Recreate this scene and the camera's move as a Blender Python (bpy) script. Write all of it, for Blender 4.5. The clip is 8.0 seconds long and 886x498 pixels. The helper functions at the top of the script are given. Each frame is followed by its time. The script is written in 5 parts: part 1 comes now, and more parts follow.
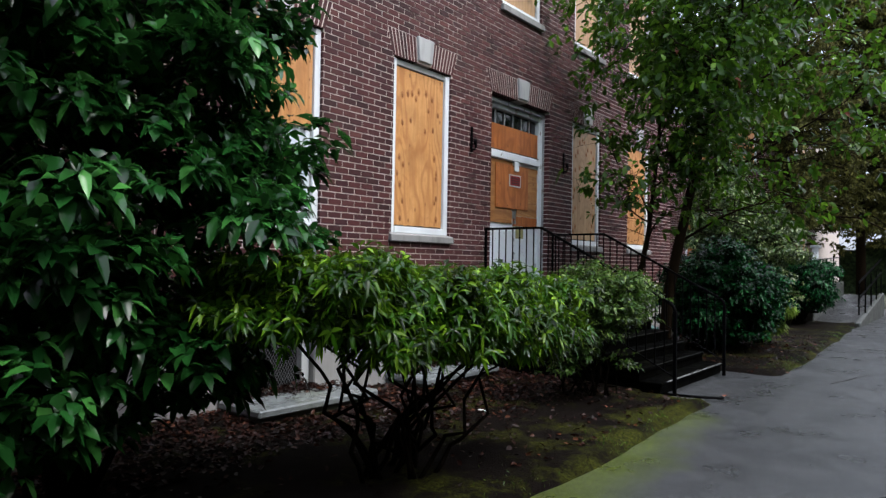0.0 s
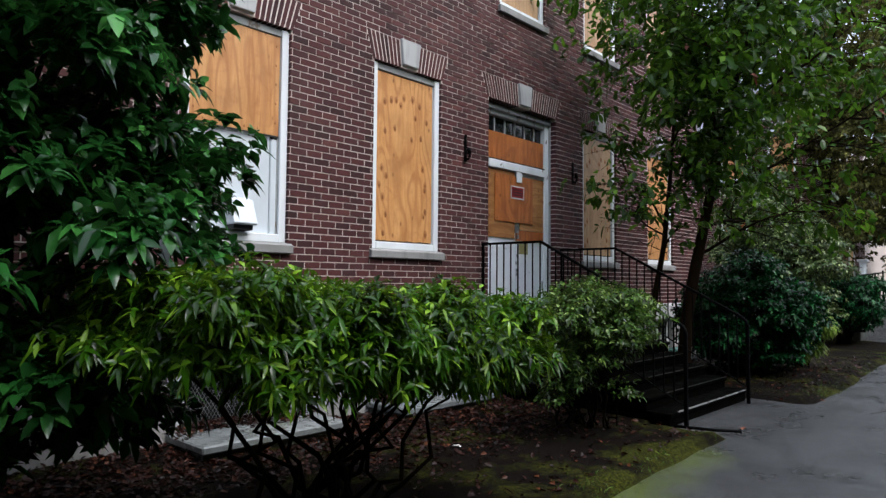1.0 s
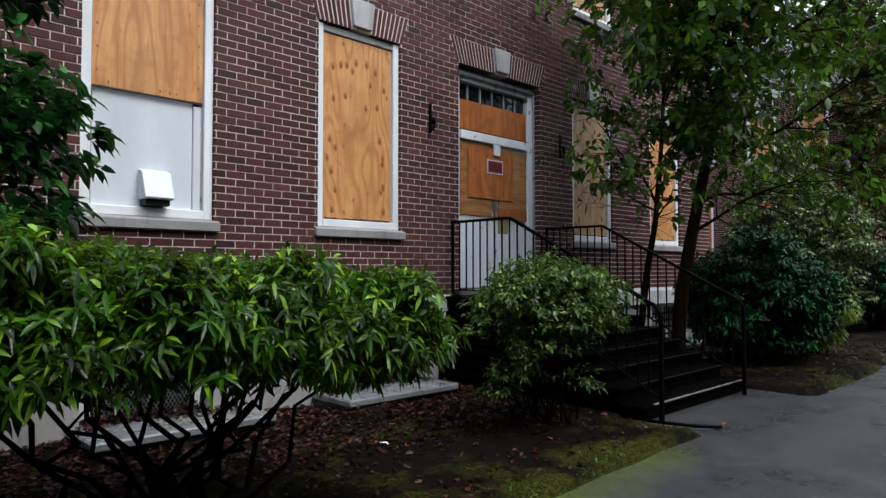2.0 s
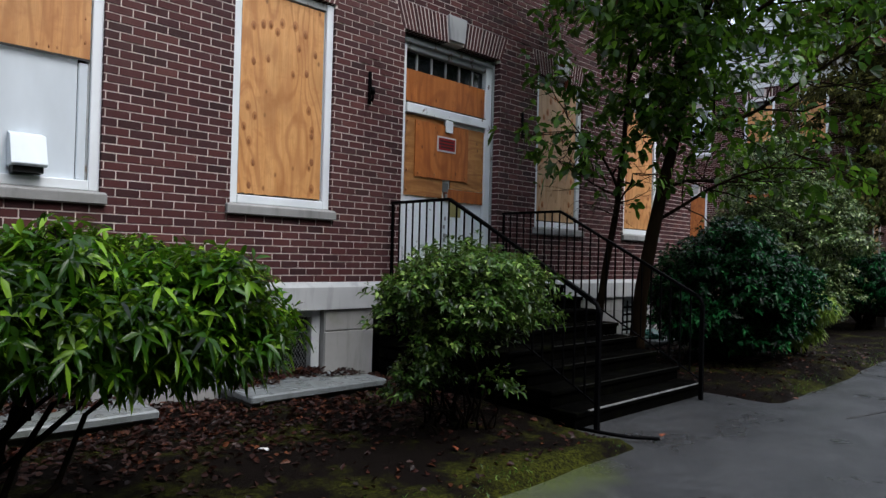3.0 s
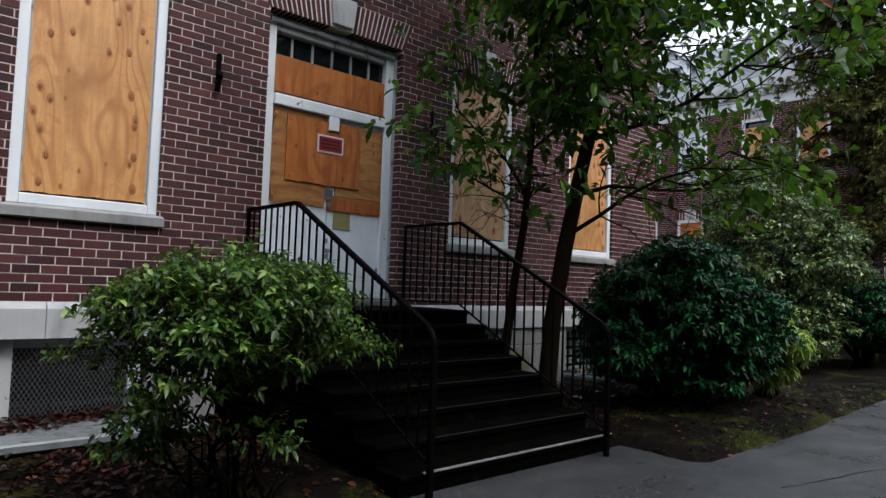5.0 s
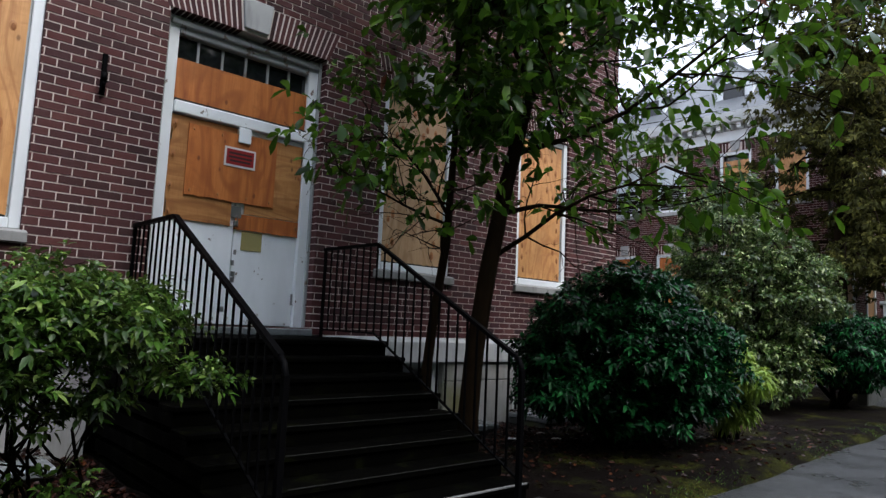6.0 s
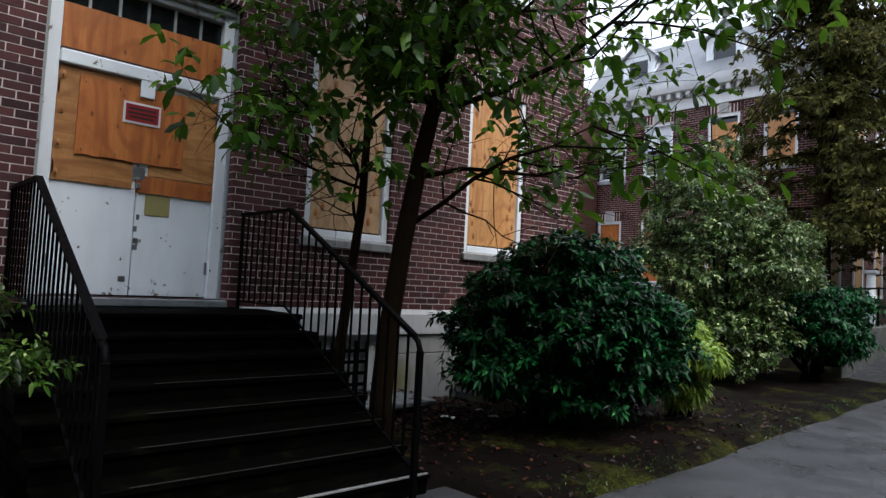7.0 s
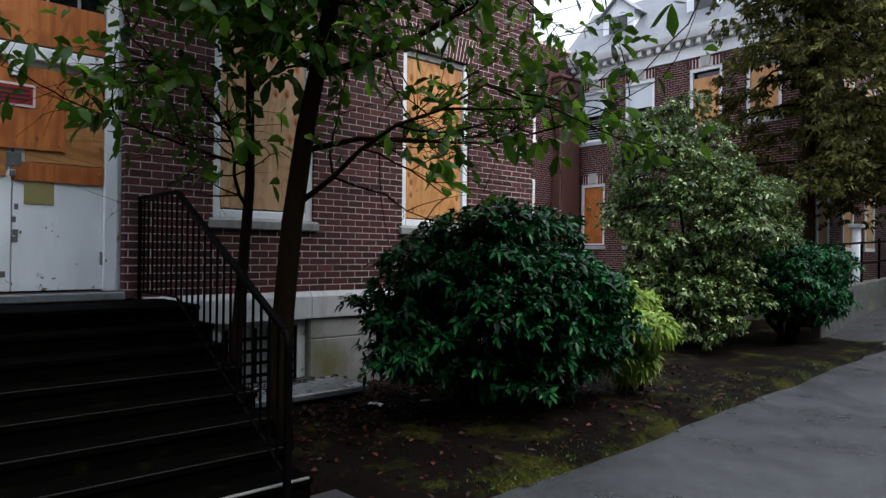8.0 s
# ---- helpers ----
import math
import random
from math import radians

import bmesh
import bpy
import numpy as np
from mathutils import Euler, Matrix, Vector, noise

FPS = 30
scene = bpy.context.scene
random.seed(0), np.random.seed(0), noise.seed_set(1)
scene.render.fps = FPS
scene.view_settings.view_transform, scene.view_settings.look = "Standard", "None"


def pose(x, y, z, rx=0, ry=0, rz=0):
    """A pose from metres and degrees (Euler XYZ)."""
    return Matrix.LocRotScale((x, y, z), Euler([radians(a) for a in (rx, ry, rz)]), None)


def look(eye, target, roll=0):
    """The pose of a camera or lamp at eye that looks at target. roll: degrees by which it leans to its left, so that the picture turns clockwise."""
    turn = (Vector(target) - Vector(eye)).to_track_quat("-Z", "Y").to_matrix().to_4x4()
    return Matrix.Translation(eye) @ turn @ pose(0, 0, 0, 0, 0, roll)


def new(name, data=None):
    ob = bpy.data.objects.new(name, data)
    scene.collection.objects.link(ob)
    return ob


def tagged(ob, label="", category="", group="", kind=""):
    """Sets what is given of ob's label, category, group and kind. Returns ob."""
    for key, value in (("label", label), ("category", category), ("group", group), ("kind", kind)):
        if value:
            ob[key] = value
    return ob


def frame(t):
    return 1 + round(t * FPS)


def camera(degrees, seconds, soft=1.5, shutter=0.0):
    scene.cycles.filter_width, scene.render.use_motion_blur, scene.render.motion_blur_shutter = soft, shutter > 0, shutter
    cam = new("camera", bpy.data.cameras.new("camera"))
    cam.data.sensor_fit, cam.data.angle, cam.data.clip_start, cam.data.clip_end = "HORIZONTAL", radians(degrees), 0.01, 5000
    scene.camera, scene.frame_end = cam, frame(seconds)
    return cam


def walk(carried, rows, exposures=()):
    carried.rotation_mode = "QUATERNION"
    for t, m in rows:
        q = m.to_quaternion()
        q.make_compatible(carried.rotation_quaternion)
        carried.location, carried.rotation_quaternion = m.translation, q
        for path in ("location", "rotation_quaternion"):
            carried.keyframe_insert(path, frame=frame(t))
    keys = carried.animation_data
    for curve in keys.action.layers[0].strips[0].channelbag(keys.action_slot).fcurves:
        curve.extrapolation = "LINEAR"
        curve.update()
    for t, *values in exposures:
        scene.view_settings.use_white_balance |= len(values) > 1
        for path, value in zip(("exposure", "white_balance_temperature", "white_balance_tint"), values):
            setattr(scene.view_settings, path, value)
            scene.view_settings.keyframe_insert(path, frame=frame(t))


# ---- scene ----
SKY, SUN, EXPOSURE = 0.1, 1.2, 1.32
cam = camera(68.0, 8.0, soft=1.4)
PATH = [
    (0, (-2.504, -0.705, 1.538), (-0.958, 0.563, 1.582), 1.0),
    (0.5, (-2.036, -0.72, 1.546), (-0.512, 0.571, 1.641), 1.8),
    (1, (-1.579, -0.774, 1.53), (-0.116, 0.586, 1.631), 0.5),
    (1.2, (-1.376, -0.806, 1.521), (0.059, 0.585, 1.59), 1.4),
    (2.3, (-0.119, -0.979, 1.42), (1.257, 0.471, 1.489), -0.2),
    (2.5, (0.085, -0.991, 1.421), (1.466, 0.454, 1.462), 0.7),
    (3, (0.57, -0.993, 1.448), (1.948, 0.456, 1.471), 1.5),
    (3.5, (1.034, -1.058, 1.444), (2.391, 0.408, 1.539), 1.7),
    (4, (1.507, -1.11, 1.469), (2.845, 0.375, 1.548), 2.2),
    (4.2, (1.705, -1.124, 1.465), (3.064, 0.341, 1.555), 2.5),
    (5.3, (2.925, -1.075, 1.346), (4.241, 0.424, 1.484), 1.7),
    (5.5, (3.127, -1.078, 1.34), (4.466, 0.399, 1.506), 0.6),
    (6, (3.605, -1.114, 1.33), (4.934, 0.364, 1.553), 2.6),
    (6.5, (4.068, -1.158, 1.41), (5.395, 0.33, 1.577), 3.8),
    (7, (4.49, -1.235, 1.46), (5.828, 0.248, 1.57), 3.0),
    (7.5, (4.965, -1.33, 1.52), (6.256, 0.198, 1.588), 1.9),
    (8, (5.433, -1.43, 1.58), (6.765, 0.062, 1.593), 0.6),
]
walk(cam, [(t, look(eye, target, roll)) for t, eye, target, roll in PATH], [(0.0, EXPOSURE), (1.0, EXPOSURE - 0.14), (2.5, EXPOSURE - 0.36), (4.0, EXPOSURE - 0.38), (5.5, EXPOSURE - 0.28), (8.0, EXPOSURE - 0.18)])

# ---- light ----
world = bpy.data.worlds.new("overcast_sky")
scene.world = world
world.use_nodes = True
wn = world.node_tree
wn.nodes.clear()
w_out = wn.nodes.new("ShaderNodeOutputWorld")
w_bg = wn.nodes.new("ShaderNodeBackground")
w_sky = wn.nodes.new("ShaderNodeTexSky")
w_sky.sky_type = "NISHITA"
w_sky.sun_disc = False
w_sky.sun_elevation = radians(38)
w_sky.sun_rotation = radians(166)
w_sky.dust_density = 4.0
w_mix = wn.nodes.new("ShaderNodeMix")
w_mix.data_type = "RGBA"
w_mix.inputs[0].default_value = 0.78
w_mix.inputs[7].default_value = (8.45, 9.25, 10.9, 1)
wn.links.new(w_sky.outputs[0], w_mix.inputs[6])
wn.links.new(w_mix.outputs[2], w_bg.inputs[0])
w_geo = wn.nodes.new("ShaderNodeTexCoord")
w_sep = wn.nodes.new("ShaderNodeSeparateXYZ")
w_zen = wn.nodes.new("ShaderNodeMapRange")        # a cloudy sky is brightest overhead
w_zen.inputs["From Min"].default_value = 0.0
w_zen.inputs["To Min"].default_value = 0.36
w_zen.inputs["To Max"].default_value = 1.7
w_str = wn.nodes.new("ShaderNodeMath")
w_str.operation = "MULTIPLY"
w_str.inputs[1].default_value = SKY
wn.links.new(w_geo.outputs["Generated"], w_sep.inputs[0])
wn.links.new(w_sep.outputs[2], w_zen.inputs["Value"])
wn.links.new(w_zen.outputs[0], w_str.inputs[0])
wn.links.new(w_str.outputs[0], w_bg.inputs[1])
wn.links.new(w_bg.outputs[0], w_out.inputs[0])

sun = new("sun", bpy.data.lights.new("sun", "SUN"))
sun.data.energy = SUN
sun.data.angle = radians(25)
sun.data.color = (1.0, 0.98, 0.96)
sun.matrix_world = look((3, -12, 20), (0, 0, 0))

# ---- materials ----


class Nodes:
    """A principled material under construction, with short calls for its nodes."""

    def __init__(self, name):
        self.mat = bpy.data.materials.new(name)
        self.mat.use_nodes = True
        self.tree = self.mat.node_tree
        self.bsdf = self.tree.nodes["Principled BSDF"]
        self.geo = self.tree.nodes.new("ShaderNodeNewGeometry")

    def add(self, kind):
        return self.tree.nodes.new(kind)

    def link(self, a, b):
        self.tree.links.new(a, b)

    def where(self, sx=1, sy=1, sz=1):
        n = self.add("ShaderNodeMapping")
        n.inputs["Scale"].default_value = (sx, sy, sz)
        self.link(self.geo.outputs["Position"], n.inputs["Vector"])
        return n.outputs[0]

    def noise(self, scale, detail=4, at=None, rough=0.55, distort=0.0):
        n = self.add("ShaderNodeTexNoise")
        n.inputs["Scale"].default_value = scale
        n.inputs["Detail"].default_value = detail
        n.inputs["Roughness"].default_value = rough
        n.inputs["Distortion"].default_value = distort
        self.link(at or self.geo.outputs["Position"], n.inputs["Vector"])
        return n.outputs[0]

    def voronoi(self, scale, at=None, feature="F1"):
        n = self.add("ShaderNodeTexVoronoi")
        n.feature = feature
        n.inputs["Scale"].default_value = scale
        self.link(at or self.geo.outputs["Position"], n.inputs["Vector"])
        return n.outputs[0]

    def ramp(self, value, *stops):
        n = self.add("ShaderNodeValToRGB")
        while len(n.color_ramp.elements) < len(stops):
            n.color_ramp.elements.new(0.5)
        for e, (p, c) in zip(n.color_ramp.elements, stops):
            e.position = p
            e.color = (c, c, c, 1) if isinstance(c, (int, float)) else (*c, 1)
        self.link(value, n.inputs[0])
        return n.outputs[0]

    def mix(self, fac, a, b, how="MIX"):
        n = self.add("ShaderNodeMix")
        n.data_type = "RGBA"
        n.blend_type = how
        for sock, v in ((n.inputs[0], fac), (n.inputs[6], a), (n.inputs[7], b)):
            if isinstance(v, (int, float)):
                sock.default_value = v
            elif isinstance(v, tuple):
                sock.default_value = (*v, 1)
            else:
                self.link(v, sock)
        return n.outputs[2]

    def maths(self, op, a, b=0.0):
        n = self.add("ShaderNodeMath")
        n.operation = op
        for sock, v in ((n.inputs[0], a), (n.inputs[1], b)):
            if isinstance(v, (int, float)):
                sock.default_value = v
            else:
                self.link(v, sock)
        return n.outputs[0]

    def bump(self, height, strength=0.3, distance=0.01):
        n = self.add("ShaderNodeBump")
        n.inputs["Strength"].default_value = strength
        n.inputs["Distance"].default_value = distance
        self.link(height, n.inputs["Height"])
        self.link(n.outputs[0], self.bsdf.inputs["Normal"])

    def each(self):
        """A chance number for every piece, joined or single."""
        info = self.add("ShaderNodeObjectInfo")
        return self.maths("FRACT", self.maths("ADD", info.outputs["Random"], self.geo.outputs["Random Per Island"]))

    def done(self, colour, rough=0.6, metal=0.0, spec=0.5):
        for key, v in (("Base Color", colour), ("Roughness", rough), ("Metallic", metal), ("Specular IOR Level", spec)):
            if isinstance(v, (int, float)):
                self.bsdf.inputs[key].default_value = v
            elif isinstance(v, tuple):
                self.bsdf.inputs[key].default_value = (*v, 1)
            else:
                self.link(v, self.bsdf.inputs[key])
        return self.mat


def brick_material():
    m = Nodes("dark_red_brick")
    r = m.each()
    c = m.ramp(r, (0.0, (0.022, 0.009, 0.011)), (0.3, (0.06, 0.018, 0.02)), (0.6, (0.086, 0.024, 0.024)), (0.85, (0.04, 0.014, 0.018)), (1.0, (0.12, 0.04, 0.036)))
    g = m.noise(60, 5)
    big = m.noise(0.9, 3)
    c = m.mix(m.ramp(g, (0.35, 0.0), (0.7, 0.55)), c, (0.06, 0.024, 0.022))
    c = m.mix(m.ramp(big, (0.5, 0.0), (0.75, 0.25)), c, (0.14, 0.075, 0.065))
    m.bump(g, 0.5, 0.004)
    return m.done(c, m.ramp(m.noise(14), (0.3, 0.55), (0.7, 0.85)), 0.0, 0.22)


def mortar_material():
    m = Nodes("grey_mortar")
    g = m.noise(120, 4)
    c = m.mix(m.noise(1.3, 3), (0.6, 0.51, 0.47), (0.78, 0.69, 0.64))
    c = m.mix(m.ramp(g, (0.4, 0.0), (0.75, 0.5)), c, (0.33, 0.28, 0.26))
    m.bump(g, 0.6, 0.003)
    return m.done(c, 0.9)


def stone_material(name, light, dark, moss=0.0, rough=0.8, algae=None):
    m = Nodes(name)
    g = m.noise(70, 5)
    c = m.mix(m.noise(2.2, 4), dark, light)
    streak = m.noise(3.0, 4, m.where(3.0, 3.0, 0.5))
    c = m.mix(m.ramp(streak, (0.52, 0.0), (0.75, 0.55)), c, tuple(0.5 * v for v in dark))
    if moss:
        c = m.mix(m.ramp(m.noise(1.7, 4), (0.56, 0.0), (0.72, moss)), c, (0.10, 0.115, 0.035))
    if algae:
        d = m.add("ShaderNodeVectorMath")
        d.operation = "DISTANCE"
        m.link(m.geo.outputs["Position"], d.inputs[0])
        d.inputs[1].default_value = algae
        spread = m.maths("ADD", d.outputs["Value"], m.maths("MULTIPLY", m.noise(7, 4), 0.22))
        c = m.mix(m.ramp(spread, (0.2, 0.85), (0.42, 0.0)), c, (0.13, 0.12, 0.03))
    m.bump(g, 0.35, 0.004)
    return m.done(c, m.ramp(m.noise(5), (0.3, rough - 0.25), (0.7, rough + 0.1)))


def plywood_material(name, light, mid, dark, run=(1, 1, 0.09), sheen=0.5):
    """Weathered softwood face: long wavering grain, oval knots, stains."""
    m = Nodes(name)
    at = m.where(*run)
    grain = m.noise(9, 6, at, 0.6, 1.4)
    fine = m.noise(160, 3, m.where(1, 1, 0.04))
    each = m.each()
    shade = m.maths("ADD", m.maths("MULTIPLY", grain, 0.8), m.maths("MULTIPLY", each, 0.15))
    c = m.ramp(shade, (0.3, light), (0.5, mid), (0.66, dark))
    swirl = m.noise(1.5, 2, m.where(*[max(v, 0.28) for v in run]), 0.5, 0.4)
    rings = m.maths("SINE", m.maths("MULTIPLY", swirl, 95.0))
    c = m.mix(m.ramp(rings, (0.25, 0.0), (1.0, 0.58)), c, dark)
    c = m.mix(m.ramp(fine, (0.45, 0.0), (0.8, 0.45)), c, dark)
    knots = m.voronoi(4.4, m.where(1.5, 1.0, 0.85))
    c = m.mix(m.ramp(knots, (0.06, 0.85), (0.13, 0.0)), c, tuple(0.5 * v for v in dark))
    c = m.mix(m.ramp(m.voronoi(2.1, m.where(1.5, 1.0, 0.4)), (0.1, 0.55), (0.3, 0.0)), c, dark)
    stain = m.noise(1.6, 4)
    c = m.mix(m.ramp(stain, (0.5, 0.0), (0.72, 0.6)), c, tuple(0.6 * v for v in mid))
    c = m.mix(m.ramp(m.noise(5.5, 5, None, 0.65, 1.0), (0.5, 0.0), (0.72, 0.55)), c, dark)
    m.bump(grain, 0.2, 0.004)
    return m.done(c, sheen)


def paint_material(name, colour, under, chips=0.62, rough=0.45):
    m = Nodes(name)
    wear = m.noise(9, 6, m.where(1, 1, 0.7), 0.65)
    dirt = m.noise(2.0, 4, m.where(1, 1, 0.35))
    c = m.mix(m.ramp(dirt, (0.42, 0.0), (0.75, 0.5)), colour, tuple(k * v for k, v in zip((0.58, 0.6, 0.6), colour)))
    c = m.mix(m.ramp(wear, (chips, 0.0), (chips + 0.03, 1.0)), c, under)
    m.bump(wear, 0.12, 0.003)
    return m.done(c, rough)


def iron_material():
    m = Nodes("black_painted_iron")
    g = m.noise(40, 4)
    c = m.mix(m.ramp(g, (0.6, 0.0), (0.78, 0.7)), (0.0015, 0.0015, 0.0018), (0.006, 0.0035, 0.0025))
    m.bump(g, 0.2, 0.002)
    return m.done(c, m.ramp(m.noise(22), (0.3, 0.4), (0.7, 0.65)), 0.0, 0.03)


def leaf_material(name, dark, mid, light, rough=0.3, thin=0.22, pale=0.75, gloss=0.26):
    m = Nodes(name)
    r = m.each()
    # dark tone stands in for shaded gaps, light tone for lit leaves
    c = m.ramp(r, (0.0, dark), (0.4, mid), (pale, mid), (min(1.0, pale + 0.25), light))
    # noise patches paint whole clumps near-black, like the inside of a crown
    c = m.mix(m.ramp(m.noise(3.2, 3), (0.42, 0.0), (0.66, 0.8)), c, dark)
    m.bsdf.inputs["Specular IOR Level"].default_value = 0.32
    m.done(c, m.ramp(m.maths("FRACT", m.maths("MULTIPLY", r, 7.3)), (0.0, rough - 0.08), (1.0, rough + 0.08)), 0.0, gloss)
    t = m.add("ShaderNodeBsdfTranslucent")
    m.link(m.mix(0.35, c, tuple(min(1, 1.6 * v) for v in light)), t.inputs[0])
    s = m.add("ShaderNodeMixShader")
    s.inputs[0].default_value = thin
    out = m.tree.nodes["Material Output"]
    m.link(m.bsdf.outputs[0], s.inputs[1])
    m.link(t.outputs[0], s.inputs[2])
    m.link(s.outputs[0], out.inputs[0])
    return m.mat


def bark_material(name, a, b):
    m = Nodes(name)
    g = m.noise(26, 6, m.where(1, 1, 0.3), 0.65)
    c = m.mix(g, a, b)
    c = m.mix(m.ramp(m.noise(3.5, 4), (0.55, 0.0), (0.75, 0.5)), c, (0.011, 0.012, 0.005))
    m.bump(g, 0.7, 0.01)
    return m.done(c, 0.85, 0.0, 0.04)


def asphalt_material():
    m = Nodes("wet_asphalt")
    g = m.noise(190, 4, rough=0.7)
    stones = m.voronoi(130)
    c = m.mix(m.noise(1.1, 5), (0.009, 0.0095, 0.01), (0.04, 0.041, 0.042))
    c = m.mix(m.ramp(stones, (0.05, 0.9), (0.36, 0.0)), c, (0.2, 0.2, 0.2))
    c = m.mix(m.ramp(m.noise(8, 7, rough=0.7), (0.42, 0.0), (0.66, 0.8)), c, (0.008, 0.0085, 0.009))
    c = m.mix(m.ramp(m.noise(0.45, 4, rough=0.6), (0.46, 0.0), (0.62, 0.6)), c, (0.01, 0.0105, 0.011))
    c = m.mix(m.ramp(m.voronoi(42), (0.07, 0.7), (0.16, 0.0)), c, (0.2, 0.2, 0.2))
    c = m.mix(m.ramp(m.noise(75, 2, rough=0.8), (0.46, 0.0), (0.64, 0.7)), c, (0.085, 0.088, 0.094))
    c = m.mix(m.ramp(m.noise(32, 3, rough=0.8), (0.48, 0.0), (0.62, 0.55)), c, (0.01, 0.0105, 0.011))
    moss = m.noise(0.8, 5)
    edge = m.add("ShaderNodeSeparateXYZ")
    m.link(m.geo.outputs["Position"], edge.inputs[0])
    near = m.ramp(m.maths("MULTIPLY", m.maths("SUBTRACT", m.maths("ADD", edge.outputs[1], m.maths("MULTIPLY", moss, 1.5)), m.maths("ADD", 1.32, m.maths("MULTIPLY", m.maths("MAXIMUM", edge.outputs[0], 1.0), 0.17))), 2.0), (0.0, 0.0), (1.0, 0.9))
    near = m.mix(m.maths("LESS_THAN", edge.outputs[0], 4.9), (0.0, 0.0, 0.0), near)
    near = m.maths("MULTIPLY", near, m.ramp(m.noise(40, 6, rough=0.75), (0.38, 0.15), (0.6, 1.0)))
    c = m.mix(near, c, m.mix(m.noise(22, 5), (0.028, 0.04, 0.001), (0.12, 0.165, 0.004)))
    wet = m.noise(1.7, 5, rough=0.6)
    m.bump(m.maths("ADD", m.maths("MULTIPLY", stones, -0.7), m.maths("MULTIPLY", g, 0.8)), 0.5, 0.006)
    return m.done(c, m.ramp(wet, (0.36, 0.25), (0.62, 0.5)), 0.0, 0.4)


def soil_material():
    m = Nodes("damp_shaded_soil_and_moss")
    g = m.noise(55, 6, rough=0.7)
    # soil colour taken almost to black to include the bushes' shade
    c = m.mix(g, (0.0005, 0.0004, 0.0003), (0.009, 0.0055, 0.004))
    moss = m.noise(1.6, 7, rough=0.75, distort=0.15)
    tuft = m.noise(24, 4)
    at = m.add("ShaderNodeSeparateXYZ")
    m.link(m.geo.outputs["Position"], at.inputs[0])
    strip = m.maths("MULTIPLY", m.maths("MAXIMUM", m.maths("SUBTRACT", 2.7, at.outputs[1]), 0.0), 0.13)
    strip = m.maths("MULTIPLY", strip, m.maths("LESS_THAN", at.outputs[0], 5.4))
    # moss left out at low x, where hedge shade blackens the bed
    strip = m.maths("MULTIPLY", strip, m.ramp(m.maths("MULTIPLY", at.outputs[0], 0.25), (0.3, 0.0), (0.6, 1.0)))
    verge = m.maths("MULTIPLY", m.maths("MAXIMUM", m.maths("SUBTRACT", 1.95, at.outputs[1]), 0.0), 0.22)
    strip = m.maths("MAXIMUM", strip, m.maths("MULTIPLY", verge, m.maths("GREATER_THAN", at.outputs[0], 8.6)))
    moss = m.maths("ADD", moss, strip)
    blend = m.maths("MULTIPLY", m.ramp(moss, (0.52, 0.0), (0.66, 1.0)), m.ramp(m.noise(48, 6, rough=0.75), (0.4, 0.05), (0.58, 1.0)))
    c = m.mix(blend, c, m.mix(tuft, (0.012, 0.015, 0.002), (0.085, 0.092, 0.01)))
    m.bump(g, 0.9, 0.03)
    return m.done(c, 0.9, 0.0, 0.06)


def grass_ground_material():
    m = Nodes("short_wet_grass")
    g = m.noise(90, 5, rough=0.7)
    c = m.mix(g, (0.008, 0.014, 0.004), (0.035, 0.05, 0.014))
    c = m.mix(m.ramp(m.noise(0.5, 4), (0.45, 0.0), (0.7, 0.6)), c, (0.022, 0.02, 0.009))
    m.bump(g, 0.8, 0.03)
    return m.done(c, 0.8)


def far_foliage_material():
    m = Nodes("far_foliage")
    g = m.noise(3.5, 6, rough=0.7)
    c = m.mix(m.ramp(g, (0.4, 0.0), (0.65, 1.0)), (0.006, 0.01, 0.004), (0.04, 0.06, 0.02))
    m.bump(g, 1.0, 0.4)
    return m.done(c, 0.9, 0.0, 0.1)


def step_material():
    m = Nodes("shaded_wet_mossy_concrete")
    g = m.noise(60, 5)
    # near-black base carries the stairs' deep shade; the green patches are moss
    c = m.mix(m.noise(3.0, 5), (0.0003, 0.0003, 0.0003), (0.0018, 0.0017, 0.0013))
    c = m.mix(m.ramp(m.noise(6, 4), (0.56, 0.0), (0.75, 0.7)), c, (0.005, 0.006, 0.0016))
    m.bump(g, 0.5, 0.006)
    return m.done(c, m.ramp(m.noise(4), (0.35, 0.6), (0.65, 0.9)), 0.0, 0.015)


def slate_material():
    m = Nodes("grey_slate")
    c = m.mix(m.noise(2.0, 3), (0.10, 0.11, 0.12), (0.2, 0.21, 0.225))
    c = m.mix(m.ramp(m.noise(14, 3, m.where(0.2, 2.0, 3.0)), (0.45, 0.0), (0.7, 0.5)), c, (0.07, 0.075, 0.085))
    return m.done(c, 0.5)


BRICK = brick_material()
MORTAR = mortar_material()
LIME = stone_material("pale_limestone", (0.47, 0.48, 0.48), (0.32, 0.325, 0.325))
FOUND = stone_material("stained_foundation_stone", (0.33, 0.325, 0.315), (0.19, 0.185, 0.175), moss=0.6, algae=(9.45, 5.0, 0.3))
SILLSTONE = stone_material("grey_cast_stone", (0.32, 0.32, 0.315), (0.17, 0.17, 0.165), moss=0.3)
SLAB = stone_material("wet_concrete_slab", (0.22, 0.24, 0.245), (0.1, 0.11, 0.11), moss=0.4, rough=0.38)
PLY = plywood_material("orange_plywood", (0.66, 0.35, 0.135), (0.57, 0.27, 0.088), (0.36, 0.135, 0.038))
PLY_STAIN = plywood_material("stained_plywood", (0.5, 0.23, 0.075), (0.43, 0.175, 0.052), (0.3, 0.105, 0.03))
